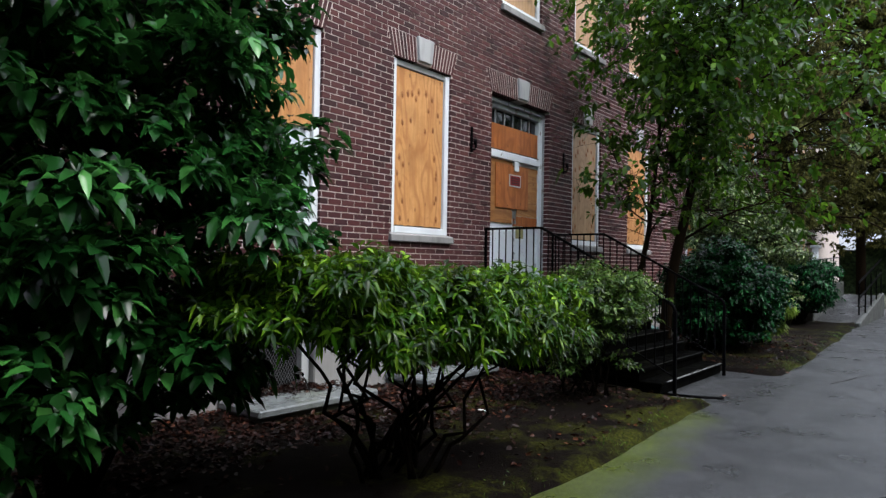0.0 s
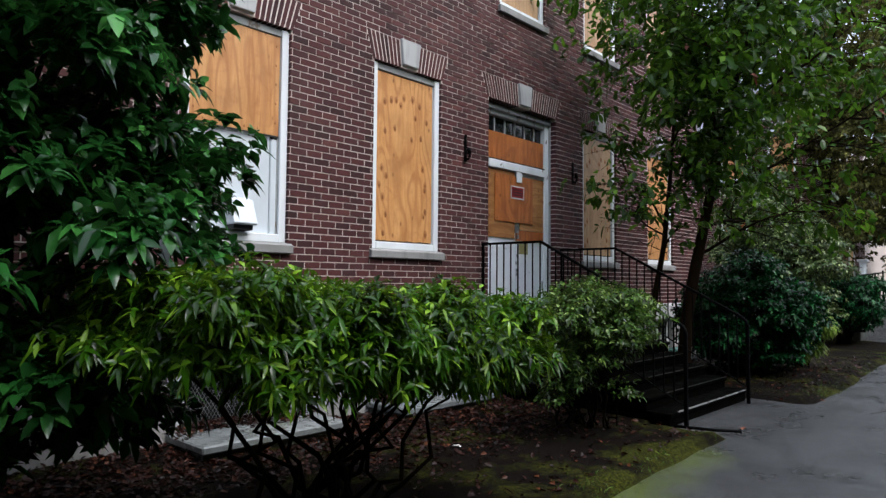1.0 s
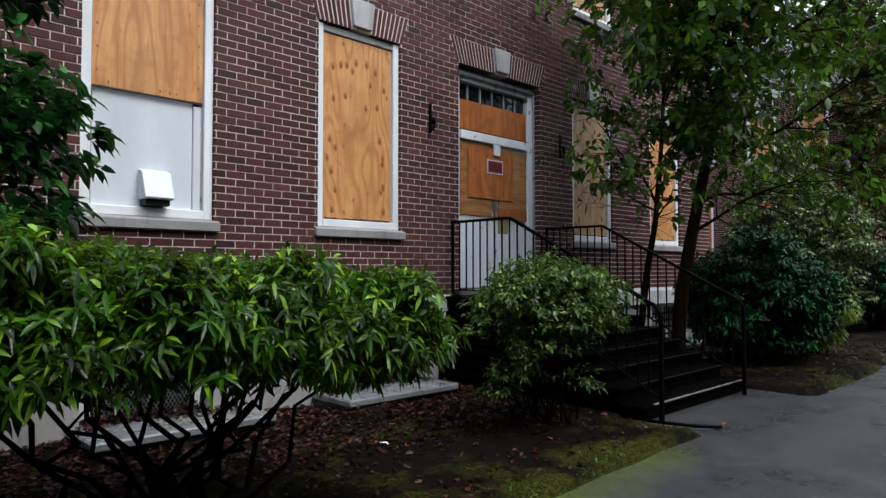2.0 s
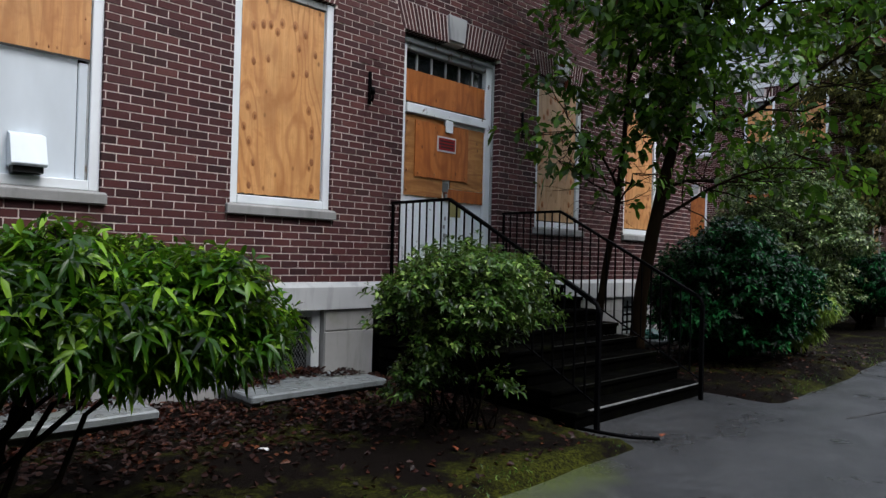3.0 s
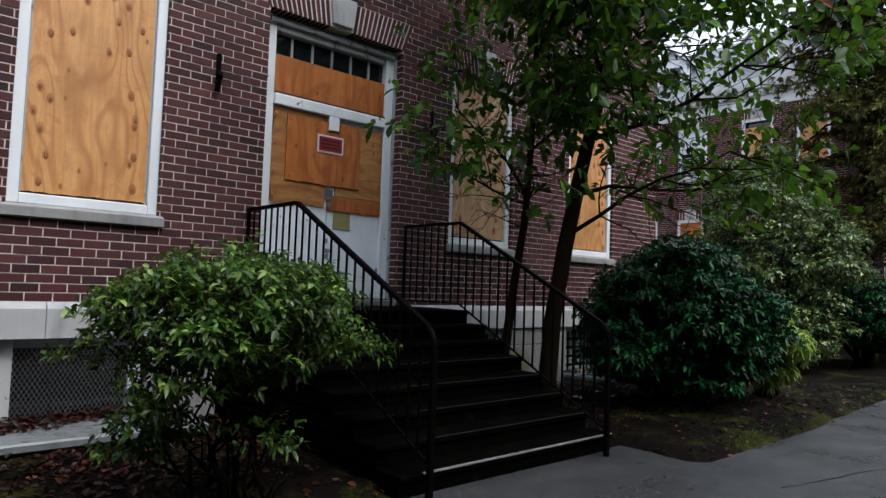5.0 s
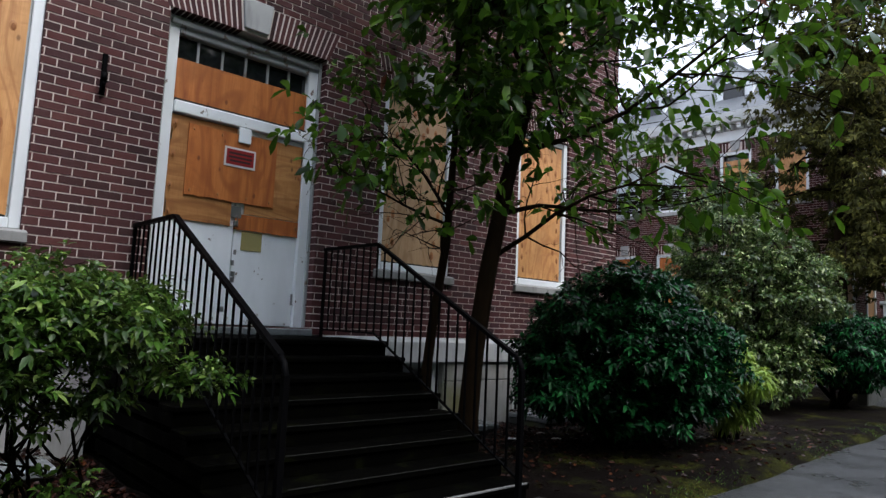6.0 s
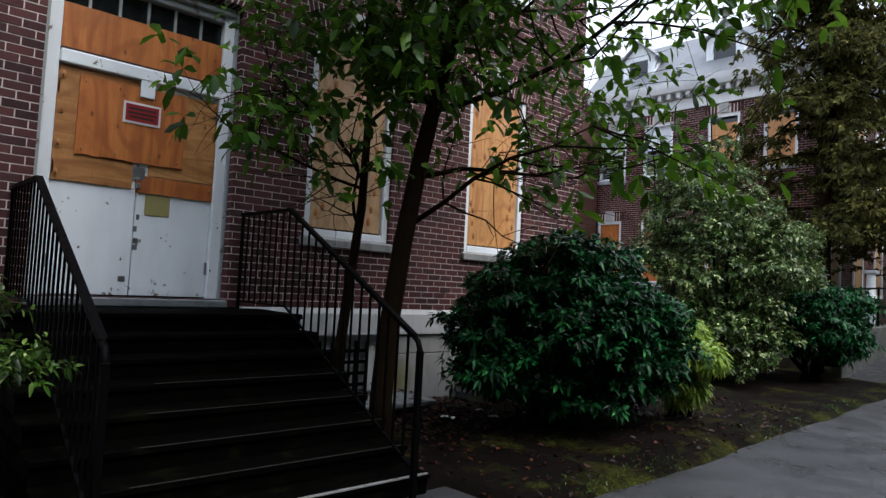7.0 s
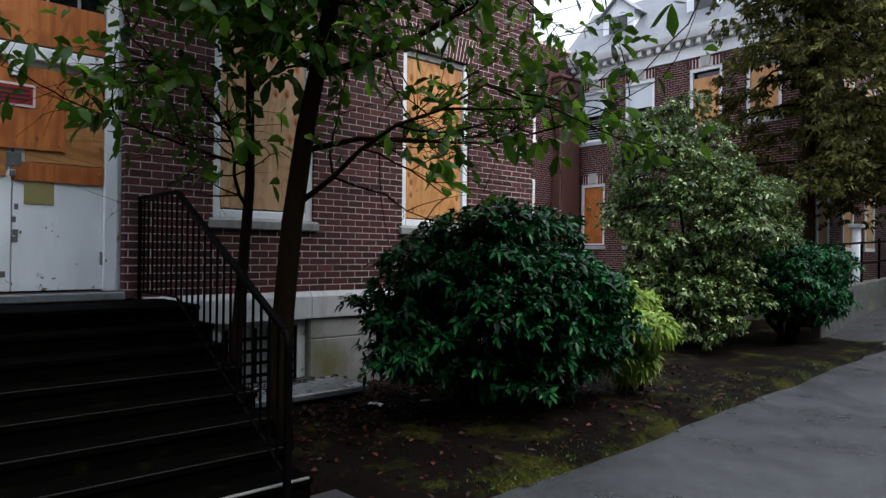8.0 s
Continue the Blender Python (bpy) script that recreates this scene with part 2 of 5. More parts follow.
PLY_DARK = plywood_material("red_stained_plywood", (0.58, 0.205, 0.052), (0.46, 0.14, 0.028), (0.28, 0.072, 0.015))
PLY_PALE = plywood_material("faded_plywood", (0.55, 0.36, 0.2), (0.46, 0.28, 0.14), (0.33, 0.18, 0.08))
PLY_CROSS = plywood_material("side_grained_plywood", (0.52, 0.26, 0.09), (0.42, 0.185, 0.055), (0.25, 0.09, 0.025), run=(0.09, 1, 1))
WHITE = paint_material("worn_white_paint", (0.8, 0.84, 0.87), (0.3, 0.29, 0.27), 0.72)
DOORWHITE = paint_material("door_white_paint", (0.82, 0.86, 0.88), (0.16, 0.12, 0.09), 0.64, 0.4)
FADED = paint_material("faded_grey_white_paint", (0.46, 0.48, 0.48), (0.2, 0.18, 0.16), 0.62, 0.6)
PANEL = paint_material("pale_panel_paint", (0.64, 0.7, 0.75), (0.46, 0.5, 0.52), 0.74, 0.5)
GREYWOOD = paint_material("peeling_grey_paint", (0.35, 0.37, 0.37), (0.16, 0.13, 0.1), 0.58, 0.6)
IRON = iron_material()
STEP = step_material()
NOSE = stone_material("worn_step_edge", (0.24, 0.24, 0.24), (0.08, 0.08, 0.08), rough=0.4)
ASPHALT = asphalt_material()
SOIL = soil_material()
LAWN = grass_ground_material()
SLATE = slate_material()
WOODS = far_foliage_material()
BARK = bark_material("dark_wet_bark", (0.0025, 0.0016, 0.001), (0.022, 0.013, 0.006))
# twig brown lowered to near-black for the shade below the crowns
TWIG = bark_material("shaded_twig", (0.002, 0.0015, 0.001), (0.009, 0.006, 0.004))
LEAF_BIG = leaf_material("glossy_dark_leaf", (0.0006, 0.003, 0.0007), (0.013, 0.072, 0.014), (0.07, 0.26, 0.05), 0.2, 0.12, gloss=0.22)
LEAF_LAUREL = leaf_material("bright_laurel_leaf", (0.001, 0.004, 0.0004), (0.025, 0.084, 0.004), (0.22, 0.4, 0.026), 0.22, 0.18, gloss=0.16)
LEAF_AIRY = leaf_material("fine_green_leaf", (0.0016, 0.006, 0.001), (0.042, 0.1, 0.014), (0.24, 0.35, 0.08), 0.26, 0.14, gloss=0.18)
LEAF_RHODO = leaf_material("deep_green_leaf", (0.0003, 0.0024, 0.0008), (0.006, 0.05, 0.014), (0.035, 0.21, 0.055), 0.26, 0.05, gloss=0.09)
LEAF_LIME = leaf_material("yellow_green_leaf", (0.08, 0.14, 0.015), (0.2, 0.32, 0.04), (0.42, 0.52, 0.1), 0.4)
# light tone covers both pale variegation and whitish wet glints
LEAF_PALE = leaf_material("pale_glint_leaf", (0.002, 0.007, 0.001), (0.036, 0.09, 0.011), (0.38, 0.46, 0.19), 0.32, 0.1, pale=0.68, gloss=0.2)
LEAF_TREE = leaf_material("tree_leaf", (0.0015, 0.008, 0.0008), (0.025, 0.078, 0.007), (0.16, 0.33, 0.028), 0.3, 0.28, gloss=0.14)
NEEDLE = leaf_material("brown_green_needles", (0.006, 0.007, 0.002), (0.062, 0.066, 0.015), (0.2, 0.19, 0.05), 0.75, 0.16, gloss=0.1)
LITTER = leaf_material("fallen_leaf", (0.005, 0.0016, 0.001), (0.026, 0.007, 0.0045), (0.1, 0.032, 0.013), 0.45, 0.05, gloss=0.14)
RUST = Nodes("rust_red_leaf").done((0.2, 0.05, 0.018), 0.6)
RED = paint_material("faded_red_sign", (0.26, 0.007, 0.009), (0.15, 0.008, 0.008), 0.8, 0.6)
SIGNWHITE = paint_material("sign_white", (0.7, 0.68, 0.66), (0.4, 0.35, 0.32), 0.8, 0.4)
SIGNDARK = Nodes("sign_dark_red").done((0.045, 0.006, 0.007), 0.5)
BRASSY = paint_material("yellowed_plate", (0.3, 0.26, 0.1), (0.2, 0.13, 0.05), 0.66, 0.5)
RUSTY = Nodes("rust_stained_nail").done((0.26, 0.1, 0.032), 0.8)
WORN = Nodes("dull_step_edge").done((0.009, 0.009, 0.008), 0.45, 0.0, 0.15)
RAMPSTONE = stone_material("mossy_ramp_concrete", (0.075, 0.08, 0.075), (0.03, 0.033, 0.03), moss=0.8)
STEEL = Nodes("dull_steel").done((0.3, 0.3, 0.3), 0.4, 0.9)
DARK = Nodes("dark_gap").done((0.006, 0.006, 0.007), 0.6)
GREENBAG = Nodes("green_plastic").done((0.02, 0.14, 0.09), 0.25)
PLAINBROWN = paint_material("plain_brown", (0.085, 0.036, 0.028), (0.05, 0.025, 0.02), 0.7, 0.5)


def glass_material():
    m = Nodes("old_window_glass")
    m.bump(m.noise(3, 2), 0.05, 0.01)
    return m.done((0.01, 0.012, 0.014), 0.06, 0.0, 0.7)


GLASS = glass_material()

# ---- builders ----
IDENT = Matrix.Identity(4)


def thing(name, label, category, group="", kind="", at=(0, 0, 0)):
    ob = new(name)
    ob.location = at
    ob.empty_display_size = 0.1
    return tagged(ob, label, category, group, kind)


def link_mesh(name, me, material, parent, label="", kind=""):
    me.materials.append(material)
    ob = new(name, me)
    if parent is not None:
        ob.parent = parent
        ob.matrix_parent_inverse = Matrix.Translation(-parent.matrix_basis.translation) if parent.parent is None else IDENT
    return tagged(ob, label, kind=kind)


def part(name, bm, material, parent, label="", kind=""):
    """One bmesh as ONE mesh object, in world coordinates, under a thing or a part."""
    me = bpy.data.meshes.new(name)
    bmesh.ops.recalc_face_normals(bm, faces=bm.faces)
    bm.to_mesh(me)
    bm.free()
    return link_mesh(name, me, material, parent, label, kind)


def box(x0, x1, y0, y1, z0, z1, bevel=0.0, bm=None):
    bm = bm or bmesh.new()
    vs = [bm.verts.new((x, y, z)) for x in (x0, x1) for y in (y0, y1) for z in (z0, z1)]
    fs = [bm.faces.new([vs[i] for i in f]) for f in ((0, 1, 3, 2), (4, 6, 7, 5), (0, 4, 5, 1), (2, 3, 7, 6), (0, 2, 6, 4), (1, 5, 7, 3))]
    if bevel:
        es = list({e for f in fs for e in f.edges})
        bmesh.ops.bevel(bm, geom=es, offset=bevel, segments=1, affect="EDGES")
    return bm


def prism(profile, axis, a, b, bevel=0.0, bm=None):
    """A flat outline (pairs) swept along an axis from a to b: 'x' takes (y, z), 'y' takes (x, z)."""
    bm = bm or bmesh.new()

    def at(p, v):
        return (v, p[0], p[1]) if axis == "x" else (p[0], v, p[1])

    lo = [bm.verts.new(at(p, a)) for p in profile]
    hi = [bm.verts.new(at(p, b)) for p in profile]
    n = len(profile)
    fs = [bm.faces.new(lo), bm.faces.new(hi[::-1])]
    fs += [bm.faces.new((lo[i], lo[(i + 1) % n], hi[(i + 1) % n], hi[i])) for i in range(n)]
    if bevel:
        bmesh.ops.bevel(bm, geom=list({e for f in fs for e in f.edges}), offset=bevel, segments=1, affect="EDGES")
    return bm


def tube(points, radii, sides=7, bm=None):
    """A tapering round bar along a line of points."""
    bm = bm or bmesh.new()
    pts = [Vector(p) for p in points]
    if isinstance(radii, (int, float)):
        radii = [radii] * len(pts)
    rings = []
    for i, p in enumerate(pts):
        d = (pts[min(i + 1, len(pts) - 1)] - pts[max(i - 1, 0)]).normalized()
        s = d.orthogonal().normalized() if not rings else (side - d * side.dot(d)).normalized()
        side = s
        u = d.cross(s)
        rings.append([bm.verts.new(p + radii[i] * (math.cos(2 * math.pi * k / sides) * s + math.sin(2 * math.pi * k / sides) * u)) for k in range(sides)])
    for a, b in zip(rings, rings[1:]):
        for k in range(sides):
            f = bm.faces.new((a[k], a[(k + 1) % sides], b[(k + 1) % sides], b[k]))
            f.smooth = True
    bm.faces.new(rings[0][::-1])
    bm.faces.new(rings[-1])
    return bm


def bar(p, q, w, h, bm=None):
    """A square bar from p to q, w across and h high."""
    bm = bm or bmesh.new()
    p, q = Vector(p), Vector(q)
    d = (q - p).normalized()
    up = Vector((0, 0, 1)) if abs(d.z) < 0.95 else Vector((0, 1, 0))
    s = d.cross(up).normalized() * w / 2
    u = s.cross(d).normalized() * h / 2
    vs = [bm.verts.new(c + a * s + b * u) for c in (p, q) for a, b in ((-1, -1), (1, -1), (1, 1), (-1, 1))]
    for f in ((3, 2, 1, 0), (4, 5, 6, 7), (0, 1, 5, 4), (1, 2, 6, 5), (2, 3, 7, 6), (3, 0, 4, 7)):
        bm.faces.new([vs[i] for i in f])
    return bm


def raw_mesh(name, verts, faces, smooth=False):
    me = bpy.data.meshes.new(name)
    me.from_pydata(verts, [], faces)
    if smooth:
        me.polygons.foreach_set("use_smooth", [True] * len(me.polygons))
    me.update()
    return me


def leaves_mesh(name, base, way, up, length, width, droop=0.25, fold=0.25, seed=0, near=1.0, far=0.72):
    """Many folded, drooping leaves in one mesh."""
    rng = np.random.default_rng(seed)
    n = len(base)
    way = way / np.linalg.norm(way, axis=1, keepdims=True)
    s = np.cross(way, up)
    s /= np.linalg.norm(s, axis=1, keepdims=True) + 1e-9
    nrm = np.cross(s, way)
    ln = (length * rng.uniform(0.65, 1.2, n))[:, None]
    wd = (width * rng.uniform(0.75, 1.15, n))[:, None]
    down = np.array([0, 0, -1.0])
    cols = []
    for t, w in ((0.0, 0.0), (0.36, near), (0.72, far), (1.0, 0.0)):
        c = base + way * ln * t + down * ln * droop * t * t
        if w == 0:
            cols.append(c)
        else:
            lift = nrm * wd * fold * w * 0.5
            cols += [c - s * wd * w / 2 + lift, c, c + s * wd * w / 2 + lift]
    v = np.stack(cols, 1).reshape(-1, 3)
    quads = np.array([(1, 2, 5, 4), (2, 3, 6, 5)])
    tris = np.array([(0, 2, 1), (0, 3, 2), (4, 5, 7), (5, 6, 7)])
    off = (np.arange(n) * 8)[:, None, None]
    faces = (off + tris).reshape(-1, 3).tolist() + (off + quads).reshape(-1, 4).tolist()
    return raw_mesh(name, v.tolist(), faces, True)


def crown_points(lumps, n, seed, depth=0.35, floor=-9, up_bias=0.25):
    """Points in the outer shell of a heap of rounded lumps, with their outward ways."""
    rng = np.random.default_rng(seed)
    L = np.array(lumps, float)
    area = (L[:, 3] * L[:, 4] + L[:, 3] * L[:, 5] + L[:, 4] * L[:, 5])
    out_p, out_d = [], []
    got = 0
    while got < n:
        k = rng.choice(len(L), 4000, p=area / area.sum())
        u = rng.normal(size=(4000, 3))
        u /= np.linalg.norm(u, axis=1, keepdims=True)
        r = 1 - depth * rng.random(4000)[:, None] ** 1.7
        p = L[k, :3] + u * r * L[k, 3:6]
        d = u / L[k, 3:6]
        d /= np.linalg.norm(d, axis=1, keepdims=True)
        q = (p[:, None, :] - L[None, :, :3]) / L[None, :, 3:6]
        inside = (np.sum(q * q, 2) < 0.5).any(1)
        keep = ~inside & (p[:, 2] > floor)
        d[:, 2] += up_bias
        d /= np.linalg.norm(d, axis=1, keepdims=True)
        out_p.append(p[keep])
        out_d.append(d[keep])
        got += keep.sum()
    d = np.concatenate(out_d)[:n] + rng.normal(size=(n, 3)) * 0.32
    return np.concatenate(out_p)[:n], d / np.linalg.norm(d, axis=1, keepdims=True)


def whorls(p, d, count, spread, seed, flat=0.5):
    """Leaves set round every shoot: their bases, ways and upper sides."""
    rng = np.random.default_rng(seed)
    n = len(p)
    a = np.cross(d, rng.normal(size=(n, 3)))
    a /= np.linalg.norm(a, axis=1, keepdims=True)
    b = np.cross(d, a)
    base, way, up = [], [], []
    for k in range(count):
        t = 2 * np.pi * (k + rng.random(n) * 0.7) / count
        e = spread * rng.uniform(0.55, 1.2, n)
        out = np.cos(t)[:, None] * a + np.sin(t)[:, None] * b
        way.append(np.cos(e)[:, None] * d + np.sin(e)[:, None] * out)
        base.append(p + d * rng.uniform(-0.03, 0.02, n)[:, None] * 1.5)
        up.append(d + 0.5 * rng.normal(size=(n, 3)) + np.array([0, 0, flat]))
    return np.concatenate(base), np.concatenate(way), np.concatenate(up)


def sprays(p, d, count, reach, seed):
    """Every shoot becomes a flat, fanned spray of smaller shoots."""
    rng = np.random.default_rng(seed)
    q = np.repeat(p, count, 0)
    e = np.repeat(d, count, 0)
    off = rng.normal(size=q.shape) * np.array([reach, reach, reach * 0.22])
    off[:, 2] -= 0.35 * np.hypot(off[:, 0], off[:, 1])
    e = e + off / reach * 0.45
    return q + off, e / np.linalg.norm(e, axis=1, keepdims=True)


def wobble(a, b, n, amount, rng, sag=0.0):
    """A crooked line from a to b."""
    a, b = np.array(a, float), np.array(b, float)
    pts = []
    for i in range(n + 1):
        t = i / n
        p = a + (b - a) * t + rng.normal(size=3) * amount * math.sin(math.pi * t)
        p[2] += sag * math.sin(math.pi * t)
        pts.append(tuple(p))
    return pts


def stems_mesh(base, ends, r0, r1, rng, crooked=0.06, sides=6, spread=0.08, steps=8, sag=0.0):
    for e in ends:
        a = (base[0] + rng.normal() * spread, base[1] + rng.normal() * spread, base[2])
        pts = wobble(a, e, steps, crooked, rng, sag)
        yield tube(pts, [r0 + (r1 - r0) * i / steps for i in range(steps + 1)], sides)


def lumpy(cx, cy, cz, rx, ry, rz, n, size, seed, core=0.82):
    """Lumps scattered over a large rounded form, so that its outline is uneven."""
    rng = np.random.default_rng(seed)
    out = [(cx, cy, cz, rx * core, ry * core, rz * core)]
    for _ in range(n):
        u = rng.normal(size=3)
        u /= np.linalg.norm(u)
        k = rng.uniform(0.6, 0.95)
        s = size * rng.uniform(0.6, 1.3)
        out.append((cx + u[0] * rx * k, cy + u[1] * ry * k, cz + u[2] * rz * k, s, s, s * rng.uniform(0.42, 0.7)))
    return out


def shrub(name, label, category, base, lumps, shoots, per, spread, length, width, leaf, stems, seed, droop=0.3, depth=0.35, floor=0.05, up_bias=0.25, r0=0.03, fan=(1, 0.0), flat=0.5, wide=0.08):
    """A bush: crooked stems, fine twigs and a crown of leaves in whorls."""
    rng = np.random.default_rng(seed)
    t = thing(name, label, category, at=base)
    L = np.array(lumps)
    ends = [tuple(L[i, :3] + rng.normal(size=3) * 0.3 * L[i, 3:6]) for i in rng.choice(len(L), stems)]
    for bm in stems_mesh(base, ends, r0, r0 * 0.35, rng, 0.07, spread=wide):
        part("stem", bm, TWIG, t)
    p, d = crown_points(lumps, shoots // fan[0], seed, depth, floor, up_bias)
    bm = bmesh.new()
    for i in rng.choice(len(p), min(len(p), 260), replace=False):
        k = np.argmin(np.sum((L[:, :3] - p[i]) ** 2, 1))
        mid = 0.45 * L[k, :3] + 0.55 * p[i] + rng.normal(size=3) * 0.03
        tube([tuple(L[k, :3]), tuple(mid), tuple(p[i])], [r0 * 0.3, r0 * 0.2, r0 * 0.1], 4, bm)
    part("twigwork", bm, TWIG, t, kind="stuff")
    if fan[0] > 1:
        p, d = sprays(p, d, fan[0], fan[1], seed + 5)
    b, w, u = whorls(p, d, per, spread, seed + 1, flat)
    link_mesh("foliage", leaves_mesh("foliage", b, w, u, length, width, droop, 0.3, seed + 2), leaf, t, kind="stuff")
    return t

# ---- setting: ground, path, bed ----


def sheet(x0, x1, y0, y1, nx, ny, height):
    xs, ys = np.linspace(x0, x1, nx + 1), np.linspace(y0, y1, ny + 1)
    v = [(x, y, height(x, y)) for y in ys for x in xs]
    f = [(j * (nx + 1) + i, j * (nx + 1) + i + 1, (j + 1) * (nx + 1) + i + 1, (j + 1) * (nx + 1) + i) for j in range(ny) for i in range(nx)]
    return v, f


ground_me = raw_mesh("ground", *sheet(-400, 400, -400, 400, 20, 20, lambda x, y: -0.06))
tagged(link_mesh("ground", ground_me, LAWN, None), "wide flat wet lawn round the brick building", "ground", kind="structure")


def edge_y(x):
    """Where the path meets the planting bed."""
    k = min(1.0, max(0.0, (x - 5.4) / 2.6))
    return 1.43 + 0.024 * max(0.0, min(x, 5.0)) - 0.13 * k * k * (3 - 2 * k) + 0.045 * max(0.0, min(x, 20.0) - 9.5) + 0.014 * math.sin(1.7 * x) + 0.008 * math.sin(4.3 * x + 1)


def path_height(x, y):
    return 0.006 * noise.noise(Vector((x * 0.7, y * 0.7, 0)))


path_me = raw_mesh("path", *sheet(-14, 40, -3.4, 2.32, 270, 40, path_height), True)
tagged(link_mesh("path", path_me, ASPHALT, None), "wet dark asphalt footpath along the planting bed", "path", kind="structure")


def bed_height(x, y):
    e = edge_y(x)
    rise = min(1.0, max(0.0, (y - e) / 0.22))
    apron = min(1.0, max(0.0, (abs(x - 6.56) - 1.2 + 0.05 * noise.noise(Vector((x * 3, y * 3, 1)))) / 0.2)) if y < 2.5 else 1.0
    h = 0.035 + 0.05 * noise.noise(Vector((x * 1.3, y * 1.3, 3))) + 0.009 * noise.noise(Vector((x * 6, y * 6, 5)))
    return -0.03 + (0.05 + max(0.0, h)) * rise * apron - 0.02 * (1 - rise * apron)


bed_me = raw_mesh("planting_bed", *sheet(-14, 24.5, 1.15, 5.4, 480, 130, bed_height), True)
tagged(link_mesh("planting_bed", bed_me, SOIL, None), "damp soil bed with bush shade in its colour, moss patches and leaf litter", "planting bed", kind="structure")



def tree_belt(name, a, b, height, seed):
    """An added, far, uneven bank of dark trees from a to b."""
    a, b = Vector(a), Vector(b)
    n, rows_up = 160, 24
    side = Vector((-(b - a).y, (b - a).x, 0)).normalized()
    v = []
    for j in range(rows_up + 1):
        for i in range(n + 1):
            p = a + (b - a) * i / n
            h = height * (0.75 + 0.35 * noise.noise(Vector((p.x * 0.13, p.y * 0.13, seed))) + 0.12 * noise.noise(Vector((p.x * 0.6, p.y * 0.6, seed))))
            z = h * j / rows_up
            q = p + side * (1.6 * noise.noise(Vector((p.x * 0.5, p.y * 0.5, z * 0.5 + seed))) + 2.2 * (j / rows_up) ** 3)
            v.append((q.x, q.y, z - 0.1))
    f = [(j * (n + 1) + i, j * (n + 1) + i + 1, (j + 1) * (n + 1) + i + 1, (j + 1) * (n + 1) + i) for j in range(rows_up) for i in range(n)]
    tagged(link_mesh(name, raw_mesh(name, v, f, True), WOODS, None), "dark bank of trees added round the path, blocking low sky", "trees", kind="structure")


# two banks out of view, added to cut low sky light
tree_belt("backdrop_trees", (-45, -11, 0), (60, -12, 0), 13.0, 2.0)
tree_belt("backdrop_trees", (-20, 4, 0), (-18, -11, 0), 12.0, 4.0)
# this one closes the far end of the path
tree_belt("backdrop_trees", (52, -14, 0), (50, 8, 0), 5.5, 7.0)

# ---- setting: the brick front with its openings ----
F = 5.0                      # front face of the bricks
COURSE, UNIT = 0.0744, 0.2
WT = 1.14                    # top of the stone water table
END = 12.95                  # right-hand corner of the front
START = -9.0
TOP = 8.3
W_C = (1.70, 4.00, 8.66, 11.06)      # window centres
HALF = 0.575
UP_C = (6.38, 8.70, 11.08)           # first-floor windows
OPEN = [(c - HALF, c + HALF, 1.81, 4.15) for c in W_C] + [(5.56, 7.26, 1.2, 4.15)] + [(c - HALF, c + HALF, 5.45, 7.45) for c in UP_C]
ARCH = [(c, HALF + 0.0, 0.70, 4.15, 4.4825) for c in W_C] + [(6.41, 0.85, 1.0, 4.15, 4.4825)] + [(c, HALF, 0.70, 7.45, 7.8305) for c in UP_C]


def cells(x0, x1, z0, z1, holes):
    """Boxes that fill a wall between its openings."""
    xs = sorted({x0, x1, *[v for h in holes for v in h[:2] if x0 < v < x1]})
    zs = sorted({z0, z1, *[v for h in holes for v in h[2:] if z0 < v < z1]})
    for a, b in zip(xs, xs[1:]):
        run = None
        for c, d in zip(zs, zs[1:]):
            full = not any(h[0] < (a + b) / 2 < h[1] and h[2] < (c + d) / 2 < h[3] for h in holes)
            if full:
                run = (run[0], d) if run else (c, d)
            elif run:
                yield a, b, *run
                run = None
        if run:
            yield a, b, *run


bm = bmesh.new()
grow = [(a - 0.002, b + 0.002, c, d + 0.008) for a, b, c, d in OPEN]
for a, b, c, d in cells(START, END - 0.008, WT, TOP, grow):
    box(a, b, F + 0.0055, F + 0.32, c, d, bm=bm)
wall_front = tagged(part("wall_front", bm, MORTAR, None), "dark red running-bond brick front with pale mortar joints", "wall", kind="structure")

# the return wall, the recessed link and the rear, which close the building
wall_end = tagged(part("wall_end", box(END - 0.32, END - 0.008, F + 0.33, 13.3, 0, TOP), MORTAR, None), "brick end wall of the front block", "wall", kind="structure")
link_holes = [(21.7, 22.75, 5.5, 7.45), (21.7, 22.75, 1.9, 4.15)]
bm = bmesh.new()
for a, b, c, d in cells(END, 25.0, 0, 9.0, link_holes):
    box(a, b, 13.308, 13.6, c, d, bm=bm)
wall_link = tagged(part("wall_link", bm, MORTAR, None), "set-back brick link wall in shade", "wall", kind="structure")
tagged(part("wall_rear", box(START, END, 13.0, 13.29, 0, TOP), MORTAR, None), "plain rear wall of the front block", "wall", kind="structure")
tagged(part("wall_west", box(START - 0.3, START, F, 13.29, 0, TOP), MORTAR, None), "plain side wall of the front block", "wall", kind="structure")
tagged(part("roof_front", box(START - 0.3, END + 0.1, F - 0.1, 13.4, TOP + 0.005, TOP + 0.2, 0.03), SLATE, None), "flat grey roof of the front block", "roof", kind="structure")
tagged(part("floor_inside", box(START, END - 0.33, F + 0.33, 12.99, 1.0, 1.14), DARK, None), "dark unlit floor behind the boarded openings", "floor", kind="structure")


